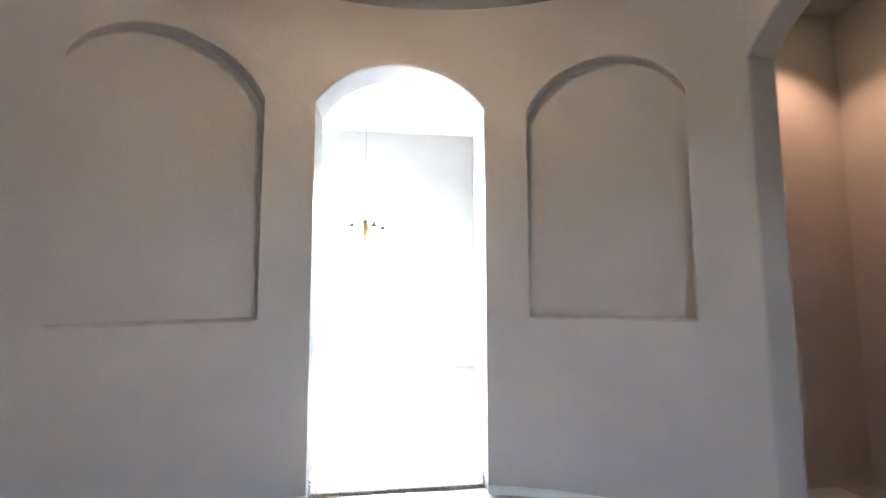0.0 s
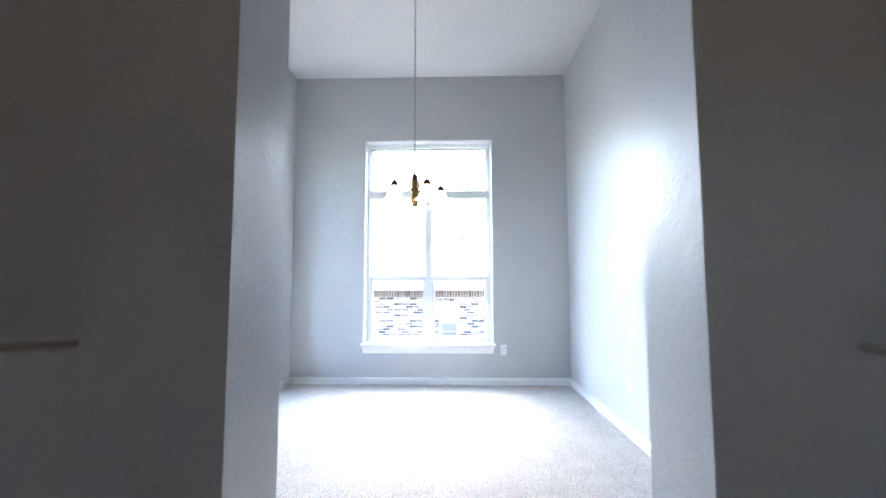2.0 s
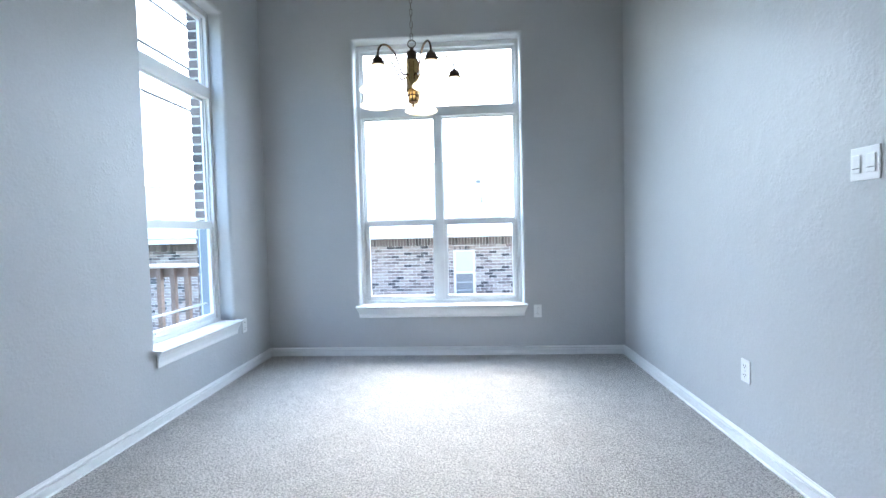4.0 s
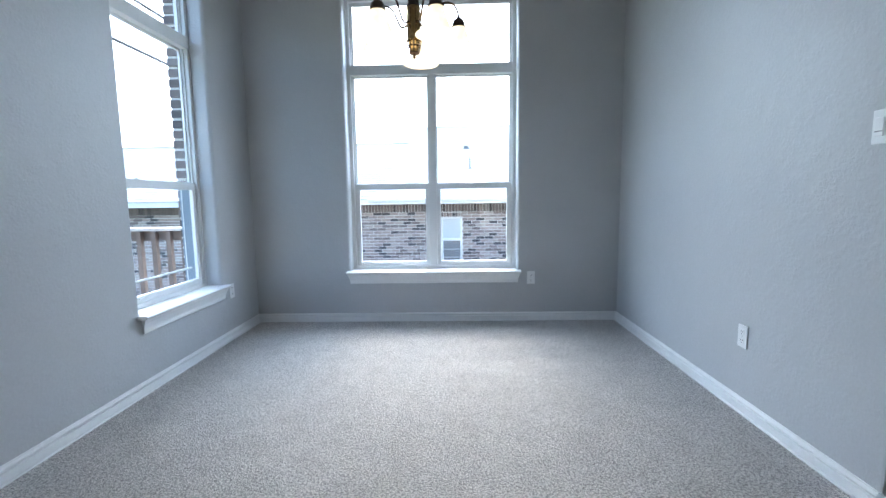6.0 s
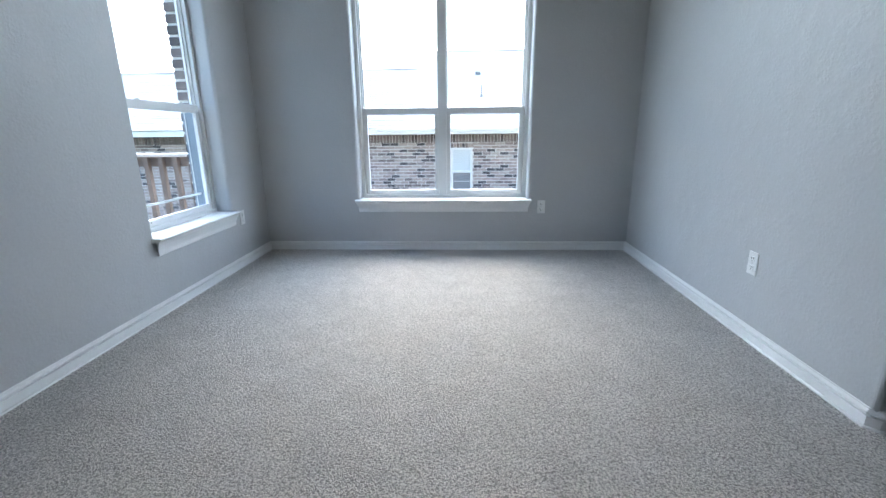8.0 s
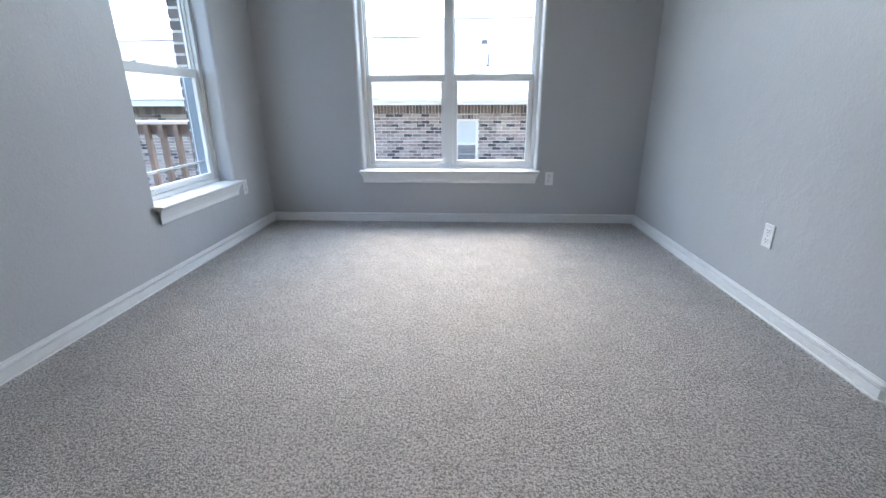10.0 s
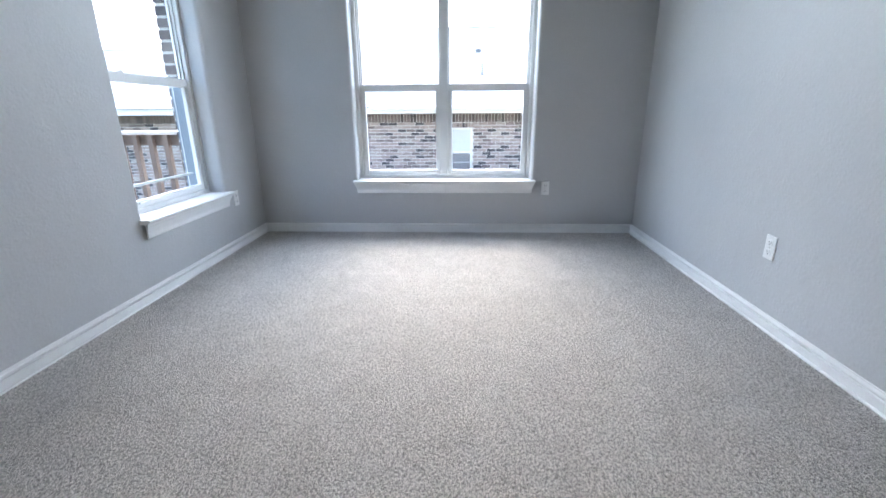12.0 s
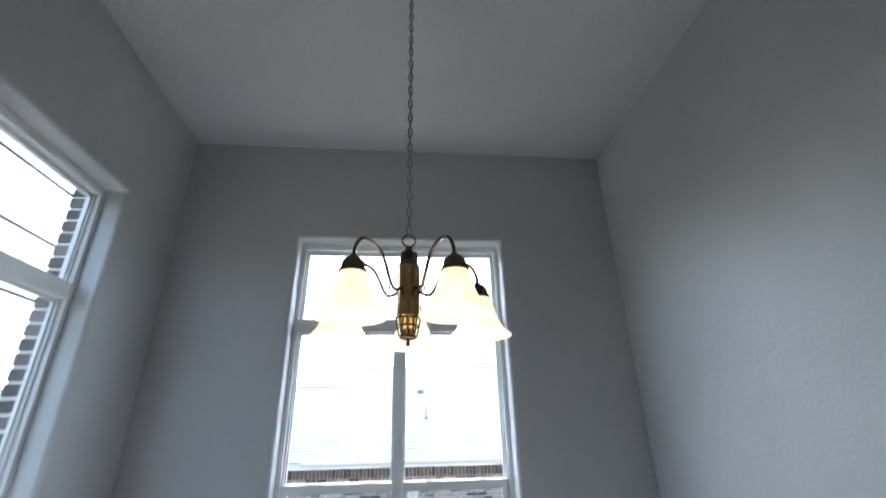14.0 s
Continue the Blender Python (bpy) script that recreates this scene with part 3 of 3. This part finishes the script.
window_unit("window_1", "white vinyl twin window with a wide fixed light above", (WB[0], YN), (1, 0), (0, 1), WB[1] - WB[0], 2)
window_stool("window_stool", "white painted sill board of the twin window", (WB[0], YN), (1, 0), (0, -1), WB[1] - WB[0])
window_unit("window_2", "white vinyl single window with a fixed light above", (XL, WL[0]), (0, 1), (-1, 0), WL[1] - WL[0], 1)
window_stool("window_stool", "white painted sill board of the narrow window", (XL, WL[0]), (0, 1), (1, 0), WL[1] - WL[0])


# ---- outlets and switch ----
def outlet(place, along, out, label="white duplex outlet in a white cover plate"):
    """A cover plate with two sockets; 'along' runs along the wall, 'out' into the room."""
    px, py, pz = place
    o = thing("wall_outlet", place, label, "outlet")

    def bar(u0, u1, d0, d1, z0, z1, bevel=0.0):
        xs = sorted((px + along[0] * u0 + out[0] * d0, px + along[0] * u1 + out[0] * d1))
        ys = sorted((py + along[1] * u0 + out[1] * d0, py + along[1] * u1 + out[1] * d1))
        return boxed(xs[0], xs[1], ys[0], ys[1], pz + z0, pz + z1, bevel=bevel)

    part("cover_plate", bar(-0.036, 0.036, 0.0005, 0.007, -0.06, 0.06, 0.0025), PLATE, o)
    for z in (0.024, -0.024):
        face = part("socket", bar(-0.0165, 0.0165, 0.006, 0.0095, z - 0.0145, z + 0.0145, 0.0015), PLATE, o)
        part("slot", bar(-0.0085, -0.006, 0.0092, 0.0101, z - 0.001, z + 0.009), SLOT, face, "dark slot")
        part("slot", bar(0.006, 0.0085, 0.0092, 0.0101, z - 0.001, z + 0.008), SLOT, face, "dark slot")
        part("slot", bar(-0.0025, 0.0025, 0.0092, 0.0101, z - 0.01, z - 0.005), SLOT, face, "dark slot")
    part("screw", bar(-0.003, 0.003, 0.0065, 0.0085, -0.003, 0.003, 0.001), NICKEL, o, "small metal screw")
    return o


outlet((-0.82, YN, 0.408), (1, 0), (0, -1))
outlet((XR, 5.42, 0.408), (0, 1), (-1, 0))
outlet((XL, 6.72, 0.405), (0, 1), (1, 0))
sw = thing("light_switch", (XR, 4.747, 1.38), "white rocker light switch in a double cover plate", "light switch")
part("cover_plate", boxed(XR - 0.007, XR - 0.0005, 4.689, 4.805, 1.32, 1.44, bevel=0.0025), PLATE, sw)
for y in (4.718, 4.776):
    rocker = part("rocker", boxed(XR - 0.012, XR - 0.006, y - 0.0165, y + 0.0165, 1.347, 1.413, bevel=0.002), PLATE, sw)
    part("gap_line", boxed(XR - 0.0128, XR - 0.0115, y - 0.014, y + 0.014, 1.363, 1.3655), SLOT, rocker, "dark gap")


# ---- chandelier ----
def chandelier(cx, cy):
    c = thing("chandelier", (cx, cy, H), "brass and bronze chandelier with five lit alabaster bell shades", "chandelier")
    o = (cx, cy, 0)
    part("canopy", lathe(bmesh.new(), [(0, H), (0.066, H), (0.066, H - 0.006), (0.058, H - 0.016), (0.035, H - 0.026), (0.012, H - 0.032), (0.009, H - 0.045), (0, H - 0.045)], o), NICKEL, c, "round metal ceiling canopy", True)
    part("canopy_loop", tube(bmesh.new(), [(cx + 0.011 * math.cos(k), cy, H - 0.054 + 0.011 * math.sin(k)) for k in [i * math.pi / 8 for i in range(16)]], 0.0022, 8, True), NICKEL, c)
    part("column", lathe(bmesh.new(), [(0, 2.052), (0.034, 2.052), (0.036, 2.045), (0.034, 2.035), (0.035, 2.02), (0.0345, 1.905), (0.037, 1.9), (0.037, 1.894), (0.03, 1.89), (0, 1.89)], o), BRASS, c, "polished antique brass sleeve", True)
    part("crown", lathe(bmesh.new(), [(0, 2.122), (0.01, 2.122), (0.011, 2.112), (0.014, 2.105), (0.026, 2.098), (0.028, 2.085), (0.027, 2.07), (0.031, 2.06), (0.034, 2.0525), (0, 2.0525)], o), BRONZE, c, "dark bronze cap", True)
    part("basket", lathe(bmesh.new(), [(0, 1.8895), (0.026, 1.8895), (0.027, 1.87), (0.024, 1.852), (0.021, 1.84), (0, 1.84)], o), BRASS, c, "brass lower drum", True)
    for k in range(8):
        a = k * math.pi / 4
        pts = [(cx + r * math.cos(a), cy + r * math.sin(a), z) for r, z in ((0.036, 1.895), (0.0335, 1.875), (0.03, 1.858), (0.026, 1.84))]
        part("rib", tube(bmesh.new(), pts, 0.0026, 6), BRONZE, c, "dark bronze rib")
    part("ring", tube(bmesh.new(), [(cx + 0.032 * math.cos(i * math.pi / 16), cy + 0.032 * math.sin(i * math.pi / 16), 1.868) for i in range(32)], 0.0028, 6, True), BRONZE, c, "dark bronze ring")
    part("finial", lathe(bmesh.new(), [(0, 1.8395), (0.027, 1.8395), (0.026, 1.834), (0.017, 1.829), (0.006, 1.826), (0.004, 1.822), (0.007, 1.818), (0.006, 1.813), (0, 1.808)], o), BRONZE, c, "dark bronze finial", True)
    part("top_loop", tube(bmesh.new(), [(cx + 0.021 * math.cos(k), cy + 0.004 * math.sin(k), 2.142 + 0.021 * math.sin(k)) for k in [i * math.pi / 12 for i in range(24)]], 0.003, 8, True), BRONZE, c, "dark bronze hanging ring")
    # chain
    bm = bmesh.new()
    pts = [(0.0062 * math.cos(k), 0, 0.0062 * math.sin(k) + (0.011 if math.sin(k) > 0 else -0.011)) for k in [(i + 0.5) * math.pi / 8 for i in range(16)]]
    tube(bm, pts, 0.0018, 6, True)
    link = finish("chain_link", bm, PEWTER, True)
    z0, z1 = 2.132, H - 0.078
    n = 55
    for i in range(n):
        z = z0 + (z1 - z0) * i / (n - 1)
        piece("chain_link", link, c, Matrix.Translation((cx, cy, z)) @ Matrix.Rotation(radians(90 * (i % 2) + random.uniform(-14, 14)), 4, "Z"))
    part("cord", tube(bmesh.new(), [(cx + 0.003 * math.sin(i * 0.9), cy + 0.003 * math.cos(i * 0.9), z0 + (z1 - z0 + 0.03) * i / 60) for i in range(61)], 0.0016, 6), NICKEL, c, "thin wire threaded through the chain")
    # arms and shades
    R = 0.228
    for k in range(5):
        a = radians(-90 + 36 + 72 * k - 5)
        ux, uy = math.cos(a), math.sin(a)

        def at(r, z):
            return cx + ux * r, cy + uy * r, z

        curve = [(0.033, 1.972), (0.05, 1.962), (0.066, 1.962), (0.078, 1.973), (0.088, 1.992), (0.1, 2.02), (0.117, 2.05), (0.142, 2.072), (0.17, 2.08), (0.2, 2.074), (0.219, 2.052), (0.2265, 2.028), (R, 2.008)]
        arm = part("arm", tube(bmesh.new(), [at(r, z) for r, z in smooth_line(curve, 3)], 0.0052, 8), BRONZE, c, "curved dark bronze arm", True)
        part("scroll", tube(bmesh.new(), [at(r, z) for r, z in ((0.066, 1.962), (0.074, 1.951), (0.083, 1.951), (0.087, 1.959), (0.082, 1.966))], 0.0035, 6), NICKEL, arm, "small scroll")
        holder = part("shade_holder", lathe(bmesh.new(), [(0, 2.014), (0.009, 2.014), (0.011, 2.008), (0.021, 2.003), (0.029, 1.993), (0.032, 1.977), (0.038, 1.968), (0.038, 1.962), (0, 1.962)], at(R, 0)), BRONZE, c, "dark bronze cup", True)
        outer = [(0.034, 1.964), (0.038, 1.952), (0.045, 1.932), (0.052, 1.91), (0.061, 1.887), (0.072, 1.867), (0.085, 1.852), (0.095, 1.846)]
        inner = [(r - 0.004, z - 0.001) for r, z in outer[::-1]]
        bm = bmesh.new()
        lathe(bm, outer + [(0.0945, 1.843)] + inner, at(R, 0), 32)
        part("shade", bm, SHADE, c, "lit alabaster glass bell shade", True)
        part("bulb", lathe(bmesh.new(), [(0, 1.961), (0.012, 1.961), (0.013, 1.95), (0.022, 1.935), (0.025, 1.915), (0.022, 1.897), (0.012, 1.886), (0, 1.883)], at(R, 0), 16), SHADE, holder, "glowing bulb", True)
    # the body above is drawn a little large; bring it to its true size about the finial
    shrink = Matrix.Translation((cx, cy, 1.79)) @ Matrix.Diagonal((0.925, 0.925, 0.925, 1)) @ Matrix.Translation((-cx, -cy, -1.808))
    for ob in c.children_recursive:
        if not ob.name.startswith(("canopy", "chain_link", "cord")):
            ob.data.transform(shrink)
        if ob.name.startswith(("arm", "scroll", "shade", "bulb")):
            ob.data.transform(Matrix.Translation((0, 0, 0.006)))
    return c


def smooth_line(pts, k):
    """Catmull-Rom through pairs."""
    out = []
    for i in range(len(pts) - 1):
        p = [Vector(pts[max(i - 1, 0)]), Vector(pts[i]), Vector(pts[i + 1]), Vector(pts[min(i + 2, len(pts) - 1)])]
        for j in range(k):
            t = j / k
            out.append(0.5 * (2 * p[1] + (p[2] - p[0]) * t + (2 * p[0] - 5 * p[1] + 4 * p[2] - p[3]) * t * t + (3 * p[1] - p[0] - 3 * p[2] + p[3]) * t ** 3))
    return [tuple(v) for v in out] + [pts[-1]]


chandelier(-1.711, 5.25)
lamp("chandelier_light", "POINT", (-1.711, 5.25, 1.75), 0.06, WARM, 0.12)


def can_light(x, y, z, label):
    c = thing("recessed_light", (x, y, z), label, "ceiling light")
    part("trim_ring", lathe(bmesh.new(), [(0.062, 0), (0.085, 0), (0.085, -0.004), (0.078, -0.007), (0.062, -0.005), (0.062, 0)], (x, y, z)), TRIM, c, "white trim ring", True)
    part("lens", lathe(bmesh.new(), [(0, -0.001), (0.06, -0.001), (0.06, -0.003), (0, -0.003)], (x, y, z)), SHADE, c, "warm glowing lens")


can_light(-1.4, 1.75, CH, "recessed warm downlight in the foyer ceiling")
can_light(1.2, 2.3, CH, "recessed warm downlight in the hall ceiling")

# ---- outside ----
GROUND = -1.7
bm = bmesh.new()
quad(bm, (-900, -900, GROUND), (900, -900, GROUND), (900, 900, GROUND), (-900, 900, GROUND))
solid("ground", bm, LAWN, "dull grass ground", "ground", "structure")
solid("foundation", boxed(XL - 0.32, 2.4, SOUTH - 0.3, YN + 0.25, GROUND, -0.092), MORTAR, "concrete foundation under the house", "foundation", "structure")

NY = 13.9
E_Z = 1.045
house = thing("neighbour_house", (-4, NY, GROUND), "brick neighbour house with white eaves and pale roof", "house")
wall_bm = bmesh.new()
NW = (-1.845, -1.325, -0.62, 0.715)
box(wall_bm, -12, NW[0], NY + 0.012, NY + 0.2, GROUND, E_Z)
box(wall_bm, NW[1], 5, NY + 0.012, NY + 0.2, GROUND, E_Z)
box(wall_bm, NW[0], NW[1], NY + 0.012, NY + 0.2, GROUND, NW[2])
box(wall_bm, NW[0], NW[1], NY + 0.012, NY + 0.2, NW[3], E_Z)
part("wall", wall_bm, MORTAR, house, "mortar bed of the brick wall")
part("soffit", boxed(-12.3, 5.3, NY - 0.6, NY + 0.2, E_Z, E_Z + 0.03), FASCIA, house, "white soffit")
part("fascia", boxed(-12.3, 5.3, NY - 0.625, NY - 0.6, E_Z, E_Z + 0.14), FASCIA, house, "white fascia board")
SLOPE, EAVE_Y, EAVE_Z = 0.45, NY - 0.67, E_Z + 0.13


def roof_plane(name, x0, x1, ridge_y, label):
    """A gabled roof: shingle courses up to the ridge, a plain back slope and a closed end."""
    bm = bmesh.new()
    n = round((ridge_y - EAVE_Y) / 0.13)
    for i in range(n):
        y0, y1 = (EAVE_Y + (ridge_y - EAVE_Y) * k / n for k in (i, i + 1))
        za, zb = (EAVE_Z + (y - EAVE_Y) * SLOPE for y in (y0, y1))
        quad(bm, (x0, y0, za + 0.014), (x1, y0, za + 0.014), (x1, y1, zb), (x0, y1, zb))
        quad(bm, (x0, y0, za - 0.004), (x1, y0, za - 0.004), (x1, y0, za + 0.014), (x0, y0, za + 0.014))
    top, back = EAVE_Z + (ridge_y - EAVE_Y) * SLOPE, 2 * ridge_y - EAVE_Y
    quad(bm, (x0, ridge_y, top), (x1, ridge_y, top), (x1, back, EAVE_Z), (x0, back, EAVE_Z))
    for x in (x0, x1):
        bm.faces.new([bm.verts.new(p) for p in ((x, EAVE_Y, EAVE_Z), (x, back, EAVE_Z), (x, ridge_y, top))])
    roof = part(name, bm, SHINGLE, house, label)
    part("ridge_cap", boxed(x0, x1, ridge_y - 0.06, ridge_y + 0.06, top - 0.01, top + 0.014, bevel=0.004), RIDGE, roof, "grey ridge shingles")
    return roof


main_roof = roof_plane("roof", -2.9, 5.4, 18.75, "pale grey shingle roof in courses")
roof_plane("roof", -12.4, -2.9, 17.1, "lower pale grey shingle roof in courses")


def on_roof(y):
    return EAVE_Z + (y - EAVE_Y) * SLOPE


vent = part("roof_vent", boxed(-1.21, -1.06, 16.5, 16.72, on_roof(16.5) - 0.02, on_roof(16.5) + 0.1, bevel=0.012), FLASHING, main_roof, "small dark roof vent")
part("vent_flange", boxed(-1.23, -1.04, 16.47, 16.74, on_roof(16.47) - 0.03, on_roof(16.47) + 0.02), FLASHING, vent)
part("vent_pipe", lathe(bmesh.new(), [(0.0, on_roof(14.98) + 0.26), (0.016, on_roof(14.98) + 0.26), (0.016, on_roof(14.98) + 0.03), (0.055, on_roof(14.98) + 0.02), (0.06, on_roof(14.98) - 0.04), (0, on_roof(14.98) - 0.04)], (-1.08, 14.98, 0), 12), FLASHING, main_roof, "thin grey plumbing pipe", True)
gutter = [(-0.626, 0.13), (-0.70, 0.13), (-0.71, 0.122), (-0.70, 0.09), (-0.675, 0.05), (-0.626, 0.045)]
bm = bmesh.new()
ends = [[bm.verts.new((gx, NY + d, E_Z + h)) for d, h in gutter] for gx in (-3.5, 5.3)]
for k in range(len(gutter)):
    q = (k + 1) % len(gutter)
    bm.faces.new((ends[0][k], ends[0][q], ends[1][q], ends[1][k]))
bm.faces.new(ends[0])
bm.faces.new(ends[1][::-1])
part("gutter", bm, FASCIA, house, "white gutter on the fascia")
nwin = part("window", boxed(NW[0], NW[1], NY + 0.06, NY + 0.07, 0.165, NW[3] - 0.03), BLIND, house, "white window with pale blind")
part("pane", boxed(NW[0], NW[1], NY + 0.06, NY + 0.07, NW[2], 0.13), DARK_GLASS, nwin, "dark lower pane")
for b in ((NW[0], NW[0] + 0.05, NW[2], NW[3]), (NW[1] - 0.05, NW[1], NW[2], NW[3]), (NW[0] + 0.05, NW[1] - 0.05, NW[3] - 0.045, NW[3]), (NW[0] + 0.05, NW[1] - 0.05, 0.125, 0.17), (NW[0] + 0.05, NW[1] - 0.05, NW[2], NW[2] + 0.05)):
    part("frame_bar", boxed(b[0], b[1], NY + 0.01, NY + 0.075, b[2], b[3], bevel=0.004), VINYL, nwin, "white frame bar")
for z in (-0.1, -0.3):
    part("blind_edge", boxed(NW[0] + 0.05, NW[1] - 0.05, NY + 0.052, NY + 0.059, z, z + 0.014), BLIND, nwin, "pale edge of a half-drawn blind")


# ---- deck rail outside the narrow window ----
RY, RZ = 7.1, 0.925
rail = thing("deck_railing", (-4.6, RY, -0.1), "brown stained timber deck railing with pale cap", "railing")
part("cap", boxed(-6.2, XL - 0.33, RY - 0.07, RY + 0.07, RZ - 0.03, RZ, bevel=0.005), RAIL_CAP, rail, "pale weathered cap board")
part("top_rail", boxed(-6.2, XL - 0.33, RY - 0.02, RY + 0.02, RZ - 0.12, RZ - 0.031, bevel=0.004), DECK_WOOD, rail)
part("foot_rail", boxed(-6.2, XL - 0.33, RY - 0.02, RY + 0.02, 0.0, 0.08, bevel=0.004), DECK_WOOD, rail)
for i in range(17):
    x = -6.05 + i * 0.137
    part("picket", boxed(x - 0.022, x + 0.022, RY - 0.064, RY - 0.021, 0.02, RZ - 0.032, bevel=0.004), DECK_WOOD, rail)
deck = thing("deck", (-4.9, 6.0, -0.1), "brown timber deck beside the house", "deck")
for i in range(17):
    y = 4.9 + i * 0.145
    part("board", boxed(-6.2, XL - 0.33, y, y + 0.138, -0.12, -0.085, bevel=0.003), DECK_WOOD, deck)
for x in (-6.1, -3.75):
    for y in (5.0, 7.2):
        part("post", boxed(x - 0.045, x + 0.045, y - 0.045, y + 0.045, GROUND, -0.121), DECK_WOOD, deck)

# cedar fence between the houses
FY, FZ = 12.0, -0.15
fence = thing("cedar_fence", (-4, FY, GROUND), "orange cedar privacy fence of upright boards", "fence")
part("stringer", boxed(-5.2, 3.1, FY + 0.02, FY + 0.06, FZ - 0.35, FZ - 0.26), CEDAR, fence)
part("stringer", boxed(-5.2, 3.1, FY + 0.02, FY + 0.06, GROUND + 0.25, GROUND + 0.34), CEDAR, fence)
for i in range(57):
    x = -5.2 + i * 0.1445
    dz = random.uniform(-0.012, 0.012)
    part("board", boxed(x, x + 0.14, FY, FY + 0.018, GROUND + 0.02, FZ + dz, bevel=0.002), CEDAR, fence)

# overhead cables and their posts
def cable(a, b, sag, r, label):
    a, b = Vector(a), Vector(b)
    pts = [a.lerp(b, i / 24) - Vector((0, 0, sag * 4 * (i / 24) * (1 - i / 24))) for i in range(25)]
    return tagged(solid("overhead_cable", tube(bmesh.new(), pts, r, 6), CABLE, label, "cable"), group="overhead cables")


for y in (-6, 11):
    post = thing("cable_post", (-4.5, y, GROUND), "grey timber post carrying three cables", "post")
    part("shaft", lathe(bmesh.new(), [(0.08, GROUND), (0.06, 3.6), (0, 3.62)], (-4.5, y, 0), 14), POLE_WOOD, post, "", True)
    for z in (3.46, 3.01, 2.56):
        part("insulator", lathe(bmesh.new(), [(0, z + 0.03), (0.02, z + 0.025), (0.026, z), (0.02, z - 0.025), (0, z - 0.03)], (-4.44, y, 0), 10), NICKEL, post, "small pale insulator", True)
for z in (3.46, 3.01, 2.56):
    cable((-4.45, -6, z), (-4.45, 11, z), 0.0, 0.015, "thin black cable strung along the house")
# ---- small pieces last: tiles and bricks ----
def brick_mesh(w, h, d, name="brick", mat=BRICK):
    return finish(name, boxed(-w / 2, w / 2, 0, d, -h / 2, h / 2, bevel=0.004), mat)


full, upright = brick_mesh(0.2, 0.064, 0.03), brick_mesh(0.0665, 0.194, 0.03, "soldier_brick", EAVE_SHADE_BRICK)
COURSE, LEN = 0.0762, 0.212
rest = bmesh.new()
count = 0
far_band = bmesh.new()
x = -11.9
while x < 4.9:
    if -4.6 < x < 0.6:
        piece("soldier_brick", upright, house, Matrix.Translation((x, NY - 0.004, E_Z - 0.105)))
    else:
        box(far_band, x - 0.033, x + 0.033, NY - 0.004, NY + 0.02, E_Z - 0.202, E_Z - 0.008)
    x += 0.0762
top = E_Z - 0.21
row = 0
while top - row * COURSE > GROUND + 0.1:
    zc = top - row * COURSE - 0.03
    x = -11.9 + (LEN / 2 if row % 2 else 0)
    while x < 4.9:
        beside = NW[2] - 0.03 < zc < NW[3] + 0.13
        lo, hi = x - 0.1, x + 0.1
        if beside and lo < NW[1] + 0.008 and hi > NW[0] - 0.008:
            # a brick cut at the window's edge
            cut = (lo, NW[0] - 0.008) if lo < NW[0] - 0.04 else (NW[1] + 0.008, hi) if hi > NW[1] + 0.04 else None
            if cut and zc > -0.7:
                box(rest, cut[0], cut[1], NY, NY + 0.03, zc - 0.032, zc + 0.032)
        else:
            if -4.3 < x < 0.4 and zc > -0.35 and count < 300:
                piece("brick", full, house, Matrix.Translation((x, NY + random.uniform(-0.003, 0.003), zc)))
                count += 1
            elif zc > -0.7 or x < -4.4:
                box(rest, x - 0.1, x + 0.1, NY + random.uniform(-0.003, 0.003), NY + 0.03, zc - 0.033, zc + 0.033)
        x += LEN
    row += 1
x = NW[0] - 0.04
rowlock = brick_mesh(0.06, 0.1, 0.034, "rowlock_brick")
while x < NW[1] + 0.03:
    piece("rowlock_brick", rowlock, house, Matrix.Translation((x, NY - 0.006, NW[3] + 0.055)))
    x += 0.07
# the upright band is coloured darker to stand for shade under the soffit
tagged(part("soldier_band", far_band, EAVE_SHADE_BRICK, house, "upright mixed bricks with the eave's shade in their colour"), kind="stuff")
tagged(part("brickwork", rest, BRICK, house, "mixed pink and charcoal bricks"), kind="stuff")

# brick veneer reveal outside the narrow window
veneer = thing("brick_veneer", (XL - 0.26, 6.62, SILL), "mixed brick veneer beside the narrow window", "brickwork", "structure")
part("mortar_core", boxed(XL - 0.28, XL - 0.212, 6.557, YN + 0.1, GROUND, H), MORTAR, veneer, "pale mortar")
# reveal bricks take the tone with shade in its colour
header = finish("brick", boxed(-0.046, 0.046, 0, 0.194, -0.0285, 0.0285, bevel=0.004), SHADED_VENEER_BRICK)
for i in range(44):
    piece("brick", header, veneer, Matrix.Translation((XL - 0.236, 6.545 + random.uniform(-0.003, 0.003), 0.3 + i * COURSE)))

tile_me = finish("tile", boxed(-0.2265, 0.2265, -0.2265, 0.2265, -0.014, 0.0, bevel=0.002), TILE)
for i in range(11):
    for j in range(10):
        x, y = -3.4 + i * 0.457, SOUTH + 0.2 + j * 0.457
        if y < 2.8:
            piece("tile", tile_me, floor_tiles, Matrix.Translation((x, y, FOYER_Z)))
